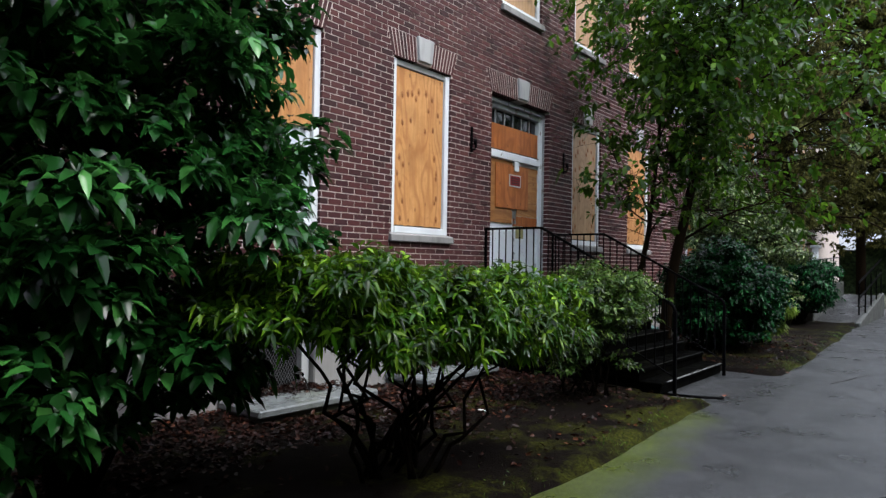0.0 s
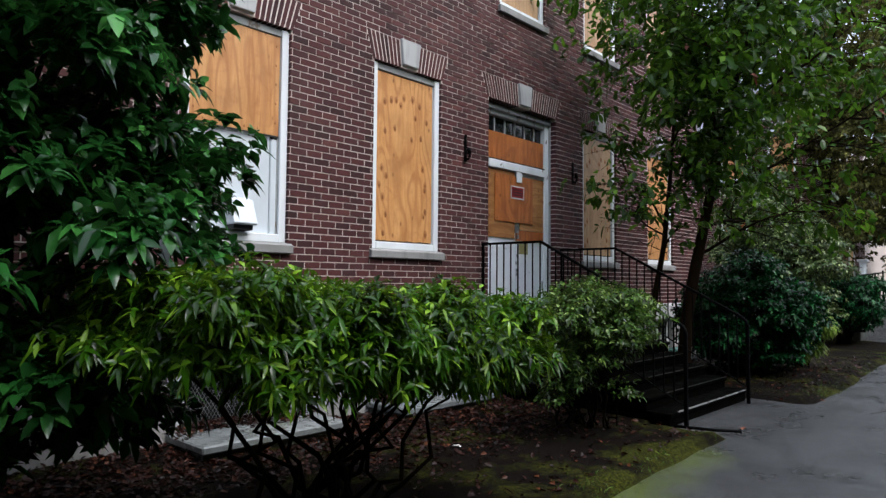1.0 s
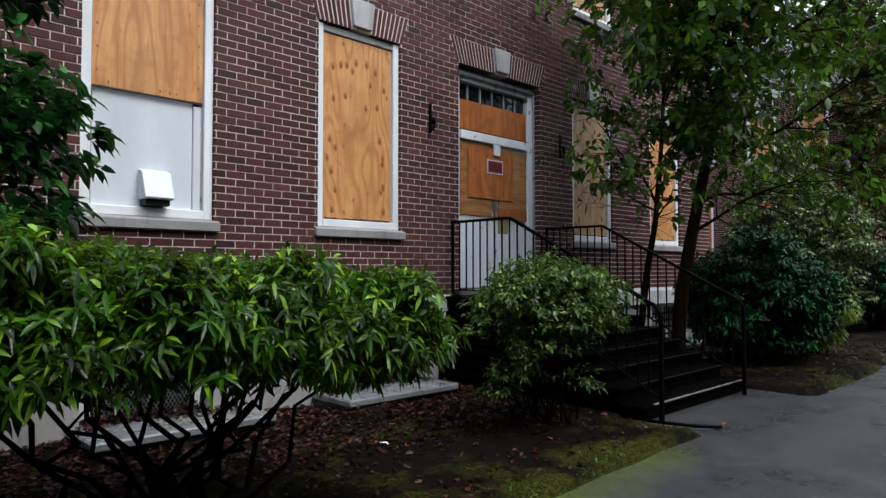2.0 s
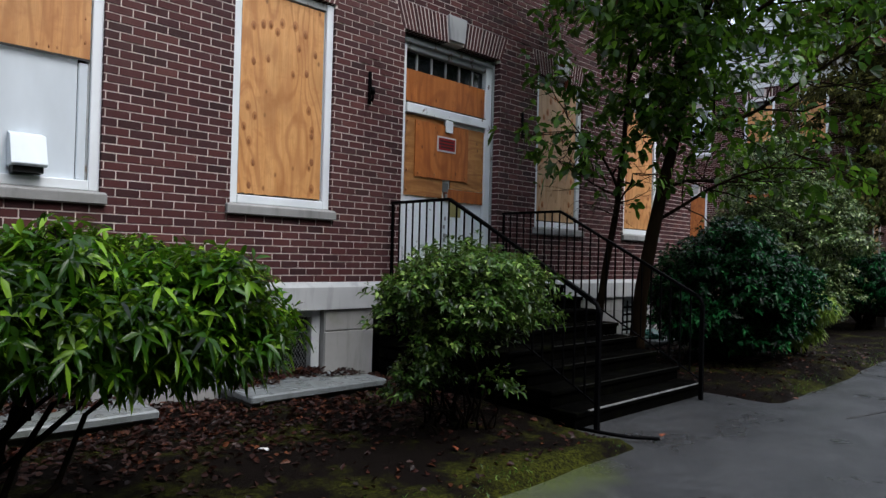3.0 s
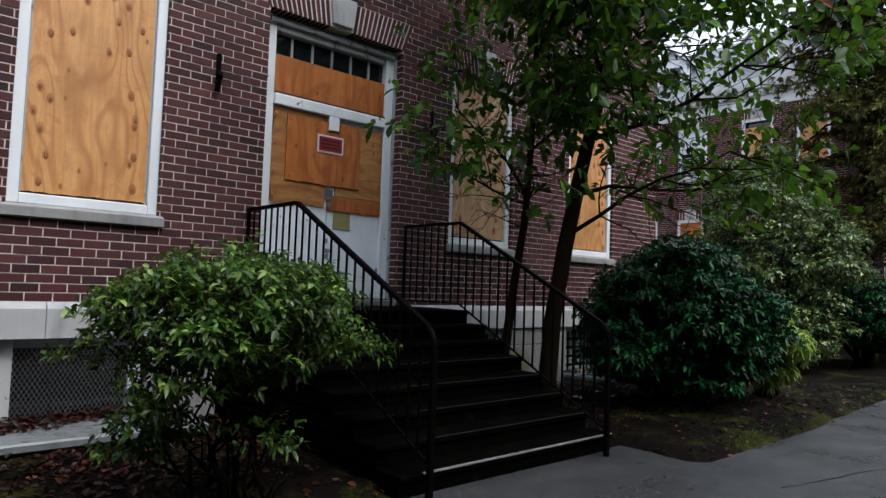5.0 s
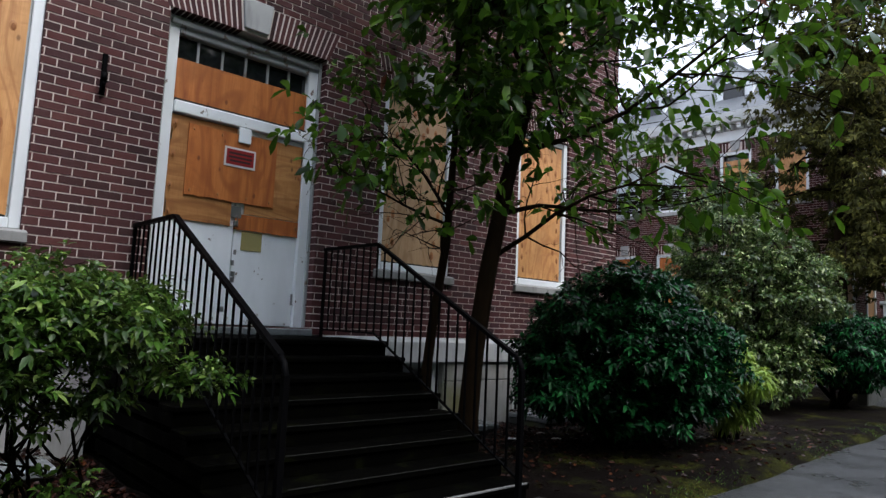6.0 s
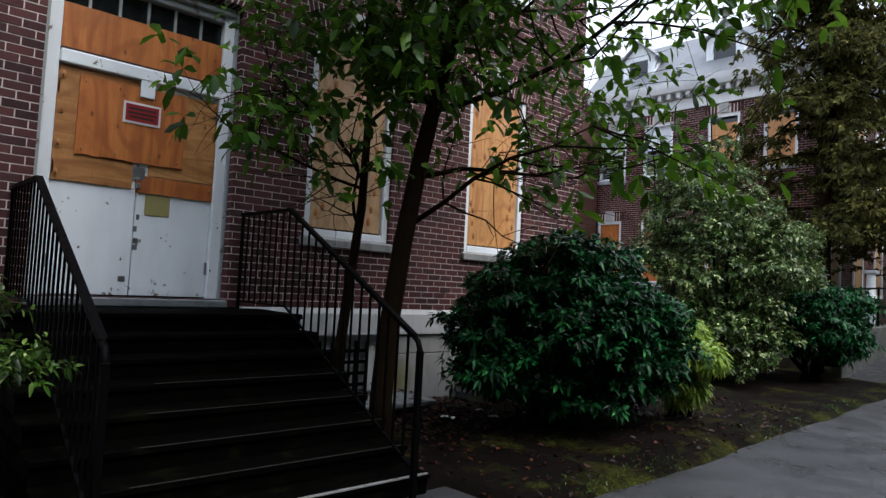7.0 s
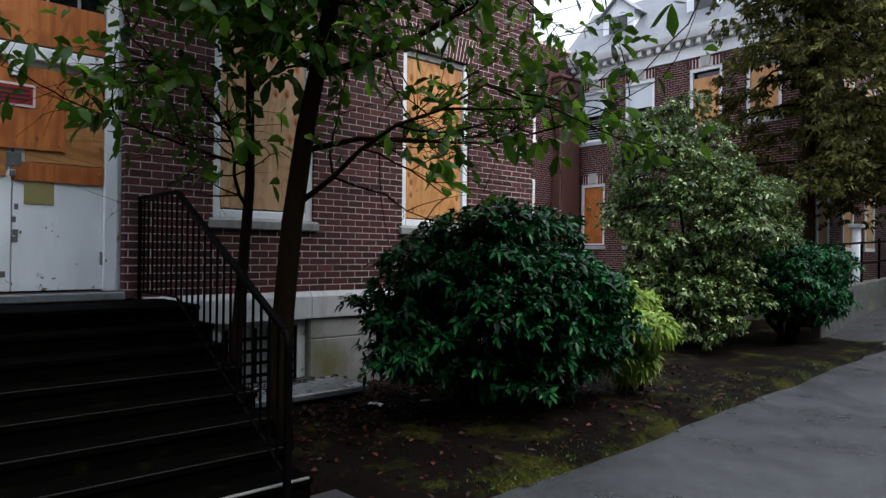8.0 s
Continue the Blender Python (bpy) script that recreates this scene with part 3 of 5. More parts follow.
def row_gaps(z, half_row):
    """Stretches of a course that are taken by openings, arches and sills."""
    out = []
    for a, b, c, d in OPEN:
        if c - 0.01 < z < d:
            out.append((a, b))
    for c, h0, h1, z0, z1 in ARCH:
        if z0 <= z < z1 + 0.005:
            h = h0 + (h1 - h0) * min(1.0, (z + 0.02 - z0) / (z1 - z0))
            out.append((c - h - 0.006, c + h + 0.006))
    return out


def brick_runs(x0, x1, z0, z1, gaps_at, shift=0.0):
    """Every brick of a running bond, cut at the openings: x0, x1, z0, z1, whole."""
    n = int(round((z1 - z0) / COURSE))
    for r in range(n):
        za = z0 + r * COURSE + 0.005
        zb = za + COURSE - 0.0105
        gaps = gaps_at((za + zb) / 2, r)
        k0 = math.floor((x0 - shift) / UNIT) - 1
        x = k0 * UNIT + shift + (UNIT / 2 if r % 2 else 0)
        while x < x1:
            pieces = [(max(x, x0), min(x + UNIT - 0.0105, x1))]
            for a, b in gaps:
                cut = []
                for p, q in pieces:
                    if q <= a or p >= b:
                        cut.append((p, q))
                    else:
                        if p < a:
                            cut.append((p, a))
                        if q > b:
                            cut.append((b, q))
                pieces = cut
            for p, q in pieces:
                if q - p > 0.005:
                    yield p, q, za, zb, abs(q - p - UNIT + 0.0105) < 1e-6
            x += UNIT


BV = 0.002


def brick_shape(w, dy, h):
    """A brick from its front lower left corner: bevelled face and four sides."""
    b = BV
    v = [(0, b, 0), (w, b, 0), (w, b, h), (0, b, h), (b, 0, b), (w - b, 0, b), (w - b, 0, h - b), (b, 0, h - b), (0, dy, 0), (w, dy, 0), (w, dy, h), (0, dy, h)]
    f = [(4, 5, 6, 7), (0, 1, 5, 4), (1, 2, 6, 5), (2, 3, 7, 6), (3, 0, 4, 7), (8, 9, 1, 0), (9, 10, 2, 1), (10, 11, 3, 2), (11, 8, 0, 3)]
    return v, f


def near_bricks(x, z):
    return 3.2 < x < 5.35 and z < 3.0


brick_rng = np.random.default_rng(4)
single_bricks = []
verts, faces = [], []
for p, q, za, zb, whole in brick_runs(START, END, WT, TOP - 0.02, row_gaps):
    if whole and near_bricks(p, za) and len(single_bricks) < 300:
        single_bricks.append((p, za))
        continue
    if p < -1.6 or (za > 7.0 and p < 5):
        if za > 5 or p < -3.5:
            continue
    dy = brick_rng.uniform(-0.0015, 0.002)
    at_edge = not whole
    v, f = brick_shape(q - p, 0.17 if at_edge else 0.05, zb - za)
    o = len(verts)
    verts += [(p + a, F + dy + b, za + c) for a, b, c in v]
    faces += [tuple(o + i for i in g) for g in f]
link_mesh("brickwork", raw_mesh("brickwork", verts, faces), BRICK, wall_front, kind="stuff")

# splayed soldier arches with their keystones
for c, h0, h1, z0, z1 in ARCH:
    key0, key1 = 0.135, 0.175
    n = 8 if h0 < 0.7 else 13
    for s in (-1, 1):
        for i in range(n):
            def edge(t, k):
                lo = key0 + (h0 + 0.03 - key0) * t
                hi = key1 + (h1 - key1) * t
                return lo if k == 0 else hi
            g = 0.12
            t0, t1 = (i + g) / n + 0.006, (i + 1 - g) / n
            outline = [(c + s * edge(t0, 0), z0 + 0.004), (c + s * edge(t1, 0), z0 + 0.004), (c + s * edge(t1, 1), z1), (c + s * edge(t0, 1), z1)]
            part("arch_brick", prism(outline, "y", F + brick_rng.uniform(-0.001, 0.002), F + 0.16), BRICK, wall_front)
    if z0 < 5:
        part("keystone", prism([(c - 0.13, z0 + 0.035), (c + 0.13, z0 + 0.035), (c + 0.165, z1 + 0.02), (c - 0.165, z1 + 0.02)], "y", F - 0.035, F + 0.16, 0.008), LIME, wall_front, "pale limestone keystone")
    else:
        part("keystone", prism([(c - 0.13, z0 + 0.035), (c + 0.13, z0 + 0.035), (c + 0.165, z1 + 0.02), (c - 0.165, z1 + 0.02)], "y", F - 0.03, F + 0.16), LIME, wall_front, "pale limestone keystone")
bm = bmesh.new()
for c, h0, h1, z0, z1 in ARCH:
    prism([(c - h0 - 0.02, z0 + 0.01), (c + h0 + 0.02, z0 + 0.01), (c + h1, z1), (c - h1, z1)], "y", F + 0.005, F + 0.15, bm=bm)
part("arch_mortar", bm, MORTAR, wall_front)

# the stone base: water table and foundation blocks with basement openings
BASE_OPEN = [(c - 0.54, c + 0.54, 0.16, 0.84) for c in W_C]
bm = bmesh.new()
for a, b, c, d in cells(START, END, -0.3, 0.84, BASE_OPEN + [(5.2, 7.62, -0.3, 0.85)]):
    box(a + 0.002, b - 0.002, F + 0.012, F + 0.32, c, d, bm=bm)
foundation = tagged(part("foundation_wall", bm, FOUND, None), "stained pale stone foundation with recessed joints", "foundation", kind="structure")
rows = ((-0.1, 0.60), (0.612, 0.835))
for z0, z1 in rows:
    for c, d in zip((-3.4, W_C[0], W_C[1], 7.62, W_C[2], W_C[3]), (W_C[0], W_C[1], 5.2, W_C[2], W_C[3], END)):
        a = c + 0.545 if c in W_C else c
        b = d - 0.545 if d in W_C else d
        n = max(1, round((b - a) / 0.95))
        for i in range(n):
            part("foundation_block", box(a + (b - a) * i / n + 0.004, a + (b - a) * (i + 1) / n - 0.004, F - 0.004, F + 0.06, z0, z1, 0.006), FOUND, foundation)
water_table = thing("water_table", "pale limestone band along the foot of the brickwork", "stone band", kind="structure")
cuts = [-3.4, -1.6, 0.2, 2.0, 3.75, 5.4, 7.42, 9.2, 11.0, END + 0.03]
for a, b in zip(cuts, cuts[1:]):
    if (a, b) == (5.4, 7.42):
        continue
    part("band_stone", prism([(F - 0.045, 0.845), (F + 0.3, 0.845), (F + 0.3, WT), (F - 0.002, WT), (F - 0.045, WT - 0.055)], "x", a + 0.002, b - 0.002, 0.004), LIME, water_table)

# ---- the boarded windows ----


def screws(spots, y, parent, r=0.023):
    bm = bmesh.new()
    for x, z in spots:
        m = Matrix.Translation((x, y, z)) @ Matrix.Rotation(radians(90), 4, "X")
        bmesh.ops.create_cone(bm, cap_ends=True, segments=7, radius1=r * (0.6 + 0.7 * ((37 * x + 91 * z) % 1)), radius2=r * 0.4, depth=0.008, matrix=m @ Matrix.Diagonal((1, 1.7, 1, 1)))
    halo = bmesh.new()
    for x, z in spots:
        k = (53 * x + 17 * z) % 1
        m = Matrix.Translation((x + 0.008 * (k - 0.5), y + 0.0032, z + 0.006)) @ Matrix.Rotation(radians(90), 4, "X") @ Matrix.Diagonal((1, 1.7, 1, 1))
        bmesh.ops.create_cone(halo, cap_ends=True, segments=9, radius1=r * (1.3 + k), radius2=r * 0.9, depth=0.004, matrix=m)
    part("stained_dimples", halo, PLY_STAIN, parent, "stained dimples round the nails", kind="stuff")
    part("screws", bm, RUSTY, parent, "rusty screw heads", kind="stuff")


def sash_frame(c, z0, z1, half, y, parent, wide=0.085, material=None):
    """Outer casing of a window: two jambs, a head and a foot, butted end to end."""
    material = material or WHITE
    part("jamb", box(c - half, c - half + wide, y, y + 0.13, z0, z1, 0.006), material, parent)
    part("jamb", box(c + half - wide, c + half, y, y + 0.13, z0, z1, 0.006), material, parent)
    part("head", box(c - half + wide + 0.001, c + half - wide - 0.001, y + 0.012, y + 0.13, z1 - 0.075, z1, 0.006), GREYWOOD, parent, "grey window head board")
    part("foot_rail", box(c - half + wide + 0.001, c + half - wide - 0.001, y - 0.004, y + 0.13, z0, z0 + 0.085, 0.006), material, parent)
    part("stop", box(c + half - wide - 0.02, c + half - wide - 0.002, y + 0.03, y + 0.1, z0 + 0.09, z1 - 0.08, 0.003), GREYWOOD, parent, "grey inner stop bead")
    part("stop", box(c - half + wide + 0.002, c - half + wide + 0.02, y + 0.03, y + 0.1, z0 + 0.09, z1 - 0.08, 0.003), GREYWOOD, parent, "grey inner stop bead")


def sill(c, z, parent, half=0.62, out=0.05):
    part("sill", prism([(F - out, z), (F + 0.2, z), (F + 0.2, z + 0.115), (F + 0.02, z + 0.11), (F - out, z + 0.085)], "x", c - half, c + half, 0.006), SILLSTONE, parent, "worn grey stone sill")


def ragged_board(x0, x1, z0, z1, y, seed, jag=0.015, thick=0.016):
    """A sheet of plywood with a splintered lower edge."""
    rng = np.random.default_rng(seed)
    n = 28
    low = [(x0 + (x1 - x0) * i / n, z0 + jag * rng.random() * (1 if 0 < i < n else 0)) for i in range(n + 1)]
    return prism(low + [(x1, z1), (x0, z1)], "y", y, y + thick)


for number, c in enumerate(W_C, 1):
    z0, z1 = 1.92, 4.14
    if number == 1:
        text = "tall window with plywood over a white panel and vent hood"
    elif number == 2:
        text = "tall white-framed window boarded with orange knotty plywood"
    elif number == 3:
        text = "tall window boarded with faded plywood beside the railing"
    else:
        text = "tall window boarded with plywood behind the bushes"
    w = thing(f"window_{number}", text, "window", "boarded ground-floor windows", "structure")
    sill(c, 1.81, w)
    sash_frame(c, z0, z1, HALF - 0.0005, F + 0.035, w)
    inner = HALF - 0.095
    part("glass", box(c - inner, c + inner, F + 0.15, F + 0.156, z0 + 0.05, z1 - 0.05), GLASS, w, "dark window pane behind the board")
    rng = np.random.default_rng(20 + number)
    if number == 1:
        part("board", ragged_board(c - inner + 0.0, c + inner, 3.02, z1 - 0.08, F + 0.062, 3, 0.004), PLY, w, "orange plywood sheet")
        part("lower_panel", box(c - inner + 0.006, c + inner - 0.085, F + 0.085, F + 0.1, z0 + 0.09, 3.015), PANEL, w, "plain white filler panel")
        part("shutter_strip", box(c + inner - 0.08, c + inner - 0.004, F + 0.07, F + 0.1, z0 + 0.09, 2.985, 0.008), PANEL, w, "white side strip")
        part("meeting_rail", box(c - inner, c + inner, F + 0.055, F + 0.061, 3.0, 3.018), DARK, w)
        hood = part("vent_hood", prism([(F + 0.084, 2.07), (F - 0.095, 2.07), (F - 0.105, 2.085), (F - 0.01, 2.315), (F + 0.084, 2.345)], "x", c - 0.085, c + 0.165, 0.004), PANEL, w, "pale sheet-metal vent hood")
        part("vent_mouth", box(c - 0.065, c + 0.145, F - 0.05, F + 0.08, 2.02, 2.069), DARK, hood, "dark vent opening")
        screws([(c + rng.uniform(-0.42, 0.42), 3.06) for _ in range(4)] + [(c + s * 0.44, z) for s in (-1, 1) for z in np.arange(3.15, 4.05, 0.2)], F + 0.06, w, 0.008)
    else:
        board = PLY if number in (2, 4) else PLY_PALE
        b = part("board", ragged_board(c - inner, c + inner, z0 + 0.1, z1 - 0.085, F + 0.066, number, 0.012), board, w, "knotty plywood sheet with a splintered foot")
        part("gap", box(c - inner, c + inner, F + 0.1, F + 0.104, z0 + 0.085, z0 + 0.15), DARK, w)
        spots = [(c + s * rng.uniform(0.3, 0.44), z + rng.uniform(-0.07, 0.07)) for s in (-1, 1) for z in np.arange(2.15, 3.1, 0.16)]
        spots += [(c + x + rng.uniform(-0.04, 0.04), rng.uniform(3.55, 3.9)) for x in np.arange(-0.36, 0.4, 0.09)] + [(c + x + rng.uniform(-0.05, 0.05), 3.3 + rng.uniform(-0.1, 0.1)) for x in (-0.38, -0.2, 0.1, 0.3)]
        screws(spots, F + 0.063, w)

for number, c in enumerate(UP_C, 5):
    w = thing(f"window_{number}", "first-floor window with white frame boarded with plywood", "window", "boarded first-floor windows", "structure")
    part("sill", box(c - 0.62, c + 0.62, F - 0.05, F + 0.2, 5.45, 5.55, 0.008), SILLSTONE, w, "grey stone sill")
    sash_frame(c, 5.56, 7.44, HALF - 0.0005, F + 0.035, w)
    part("board", ragged_board(c - 0.48, c + 0.48, 5.66, 7.36, F + 0.07, number, 0.01), PLY_PALE, w, "pale plywood sheet")

# ---- basement windows and their wells ----


def wire_screen(x0, x1, z0, z1, y, parent):
    """Expanded-metal screen of slanting strands."""
    verts, faces = [], []
    step, w = 0.036, 0.005
    h = z1 - z0
    for s in (-1, 1):
        x = x0 - h * 0.6
        while x < x1 + h * 0.6:
            a, b = (x, z0), (x + 0.6 * h, z1)
            if s < 0:
                a, b = (x + 0.6 * h, z0), (x, z1)
            ta, tb = 0.0, 1.0
            dx = b[0] - a[0]
            lo, hi = sorted(((x0 - a[0]) / dx, (x1 - a[0]) / dx))
            ta, tb = max(ta, lo), min(tb, hi)
            if tb - ta > 0.03:
                p = (a[0] + dx * ta, z0 + h * ta)
                q = (a[0] + dx * tb, z0 + h * tb)
                o = len(verts)
                yy = y + 0.003 * s
                verts += [(p[0] - w / 2, yy, p[1]), (p[0] + w / 2, yy, p[1]), (q[0] + w / 2, yy, q[1]), (q[0] - w / 2, yy, q[1]), (p[0], yy + 0.004, p[1]), (q[0], yy + 0.004, q[1])]
                faces += [(o, o + 1, o + 2, o + 3), (o + 1, o + 4, o + 5, o + 2), (o + 4, o, o + 3, o + 5)]
            x += step
    link_mesh("wire_screen", raw_mesh("wire_screen", verts, faces), STEEL, parent, "diamond wire security screen", kind="stuff")


for number, c in enumerate(W_C, 1):
    lattice = number >= 3
    w = thing(f"basement_window_{number}", "basement window with grey frame and " + ("dark square lattice" if lattice else "diamond wire screen"), "window", "basement windows", "structure")
    z0, z1 = 0.18, 0.836
    part("jamb", box(c - 0.535, c - 0.44, F + 0.08, F + 0.2, z0, z1, 0.005), FADED, w)
    part("jamb", box(c + 0.43, c + 0.535, F + 0.08, F + 0.2, z0, z1, 0.005), FADED, w)
    part("head", box(c - 0.438, c + 0.428, F + 0.08, F + 0.2, z1 - 0.07, z1, 0.005), GREYWOOD, w)
    part("pane", box(c - 0.438, c + 0.428, F + 0.165, F + 0.17, z0, z1 - 0.072), FADED if lattice else GLASS, w, "grey painted backing" if lattice else "dark basement pane")
    if lattice:
        for i in range(6):
            x = c - 0.40 + i * 0.16
            part("lattice_bar", box(x, x + 0.04, F + 0.09, F + 0.1, z0, z1 - 0.072), IRON, w)
        for i in range(4):
            z = z0 + 0.06 + i * 0.13
            part("lattice_bar", box(c - 0.438, c + 0.428, F + 0.1005, F + 0.11, z, z + 0.04), IRON, w)
    else:
        wire_screen(c - 0.438, c + 0.428, z0, z1 - 0.072, F + 0.1, w)
    s = thing("concrete_well_slab", "wet pale concrete slab below a basement window", "concrete slab", "slabs below the basement windows", "structure", (c, 4.7, 0))
    part("slab_top", box(c - 0.64, c + 0.87, 4.32, F + 0.075, 0.1, 0.172, 0.014), SLAB, s)
    part("slab_kerb", box(c - 0.61, c + 0.84, 4.38, F - 0.01, -0.1, 0.098, 0.01), RAMPSTONE, s, "stained kerb below the slab")

# ---- the entrance ----
DY = F + 0.13
entrance = thing("door_1", "boarded white double entrance door with plywood over its glass", "door", kind="structure")
part("frame_side", box(5.562, 5.70, DY - 0.01, DY + 0.15, 1.2, 4.14, 0.008), DOORWHITE, entrance, "chipped white door frame")
part("frame_side", box(7.12, 7.258, DY - 0.01, DY + 0.15, 1.2, 4.14, 0.008), DOORWHITE, entrance, "chipped white door frame")
part("frame_bead", box(5.562, 5.6, DY - 0.04, DY - 0.012, 1.2, 4.14, 0.006), GREYWOOD, entrance)
part("frame_bead", box(7.22, 7.258, DY - 0.04, DY - 0.012, 1.2, 4.14, 0.006), GREYWOOD, entrance)
part("frame_head", box(5.702, 7.118, DY - 0.01, DY + 0.15, 3.97, 4.14, 0.012), GREYWOOD, entrance, "peeling grey head board")
part("head_moulding", box(5.602, 7.218, DY - 0.05, DY - 0.012, 4.04, 4.1, 0.012), GREYWOOD, entrance)
part("transom_bar", box(5.702, 7.118, DY - 0.03, DY + 0.12, 3.2, 3.32, 0.01), DOORWHITE, entrance, "white transom bar")
part("transom_gap", box(5.702, 7.118, DY - 0.012, DY + 0.1, 3.322, 3.34), DARK, entrance)
part("transom_glass", box(5.702, 7.118, DY + 0.07, DY + 0.075, 3.345, 3.968), GLASS, entrance, "dark transom light")
for i in range(5):
    x = 5.70 + 1.418 * (i + 1) / 6 + (i - 2) * 0.012
    part("muntin", box(x - 0.012, x + 0.012, DY + 0.045, DY + 0.068, 3.345, 3.968, 0.003), GREYWOOD, entrance)
part("transom_board", ragged_board(5.705, 7.115, 3.345, 3.74, DY + 0.015, 31, 0.006), PLY_DARK, entrance, "stained plywood strip")
for x0, x1, tail in ((5.702, 6.405, 0), (6.413, 7.118, 1)):
    leaf = part("door_leaf", box(x0, x1, DY + 0.03, DY + 0.075, 1.215, 3.197, 0.005), DOORWHITE, entrance, "scuffed white door leaf")
    hx = x0 + 0.004 if tail == 0 else x1 - 0.024
    for z in (1.5, 2.3, 3.0):
        part("hinge", box(hx, hx + 0.02, DY + 0.012, DY + 0.0295, z - 0.06, z + 0.06, 0.003), STEEL, leaf, "rusty hinge")
part("board", ragged_board(5.705, 6.36, 2.19, 3.19, DY + 0.012, 32, 0.008), PLY_CROSS, entrance, "side-grained plywood sheet")
part("board", ragged_board(6.50, 7.115, 2.33, 3.15, DY + 0.012, 33, 0.006), PLY_CROSS, entrance, "side-grained plywood sheet")
part("board", ragged_board(6.40, 7.115, 2.16, 2.325, DY + 0.009, 34, 0.01), PLY_DARK, entrance, "stained plywood strip")
part("board", ragged_board(5.87, 6.80, 2.43, 3.13, DY - 0.006, 35, 0.012), PLY_DARK, entrance, "overlapping red-stained plywood sheet")
screws([(x, z) for x in (5.74, 7.08) for z in (2.25, 2.5, 2.8, 3.1)] + [(x, z) for x in (5.92, 6.2, 6.5, 6.75) for z in (2.48, 3.08)], DY - 0.008, entrance, 0.01)
part("astragal", box(6.365, 6.495, DY - 0.03, DY - 0.008, 3.045, 3.198, 0.004), DOORWHITE, entrance, "white meeting block")
hasp = part("hasp", box(6.36, 6.47, DY + 0.006, DY + 0.0295, 2.28, 2.40, 0.004), STEEL, entrance, "steel hasp plate")
part("padlock", box(6.385, 6.43, DY - 0.03, DY + 0.004, 2.19, 2.25, 0.008), STEEL, hasp, "hanging padlock")
part("shackle", tube([(6.39, DY - 0.013, 2.25), (6.392, DY - 0.013, 2.285), (6.408, DY - 0.013, 2.298), (6.424, DY - 0.013, 2.285), (6.426, DY - 0.013, 2.25)], 0.005, 6), STEEL, hasp)
part("patch_plate", box(6.495, 6.72, DY + 0.022, DY + 0.0295, 1.965, 2.16, 0.003), BRASSY, entrance, "yellowed patch plate")
for z in (1.94, 1.83, 1.72, 1.66):
    part("lock_scar", box(6.417 + 0.012 * math.sin(40 * z), 6.45 + 0.01 * math.sin(23 * z), DY + 0.0265, DY + 0.0295, z - 0.025, z + 0.025, 0.001), STEEL, entrance, "old lock scar")
part("kick_scar", box(6.31, 6.37, DY + 0.0265, DY + 0.0295, 1.34, 1.39, 0.001), STEEL, entrance, "old lock scar")
part("threshold", box(5.562, 7.258, F - 0.07, DY + 0.16, 1.1255, 1.2, 0.01), SLAB, entrance, "worn pale threshold")
sign = thing("notice_sign", "small red notice sign with a white border on the door boards", "sign", at=(6.4, DY - 0.01, 2.8))
part("border", box(6.235, 6.565, DY - 0.014, DY - 0.0075, 2.79, 2.985), SIGNWHITE, sign, "white sign border")
part("face", box(6.255, 6.545, DY - 0.0175, DY - 0.0145, 2.81, 2.965), RED, sign, "red sign face")
for z, a, b in ((2.925, 6.28, 6.52), (2.885, 6.275, 6.525), (2.848, 6.29, 6.51)):
    part("writing_bar", box(a, b, DY - 0.019, DY - 0.018, z - 0.011, z + 0.011), SIGNDARK, sign, "dark unreadable line")

for x in (5.05, 7.75):
    lamp = thing("wall_bracket", "black iron lamp bracket on the brickwork by the door", "wall bracket", "brackets beside the entrance", at=(x, F, 3.3))
    part("back_plate", box(x - 0.022, x + 0.022, F - 0.022, F - 0.001, 3.15, 3.52, 0.006), IRON, lamp)
    part("arm", tube([(x, F - 0.02, 3.2), (x - 0.01, F - 0.07, 3.18), (x - 0.015, F - 0.1, 3.22), (x - 0.015, F - 0.09, 3.27)], 0.014, 7), IRON, lamp)
    part("socket", tube([(x - 0.012, F - 0.085, 3.25), (x - 0.012, F - 0.085, 3.33)], [0.03, 0.024], 8), IRON, lamp)

# ---- the stairs ----
S0, S1 = 5.28, 7.62
N_STEP, RUN = 8, 0.262
FIRST, LAND = 2.25, 1.125
RISE = (LAND - 0.145) / 7
stairs = thing("entrance_stairs", "wet mossy concrete entrance steps with shade in their colour and worn pale edges", "stairs", kind="structure")
for k in range(N_STEP):
    y0 = FIRST + RUN * k
    z1 = 0.145 + RISE * k
    w0, w1 = (S0, S1) if k < N_STEP - 1 else (S0 + 0.02, S1 - 0.02)
    name = "step" if k < N_STEP - 1 else "landing"
    z0 = -0.1 if k == 0 else z1 - RISE - 0.0005
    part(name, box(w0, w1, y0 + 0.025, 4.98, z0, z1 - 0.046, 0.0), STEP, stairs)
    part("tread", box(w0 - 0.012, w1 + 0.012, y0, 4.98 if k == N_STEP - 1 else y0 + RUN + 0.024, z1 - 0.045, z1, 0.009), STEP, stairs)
    if k < 1:
        part("nosing", box(w0 + 0.18, w1 - 0.02, y0 - 0.006, y0 + 0.018, z1 - 0.009, z1 + 0.0035, 0.002), NOSE, stairs, "worn pale metal edge")
    elif k < 5:
        part("nosing", box(w0 + 0.3 + 0.12 * k, w1 - 0.02, y0 - 0.004, y0 + 0.012, z1 - 0.003, z1 + 0.003, 0.001), WORN, stairs, "worn dull metal edge")


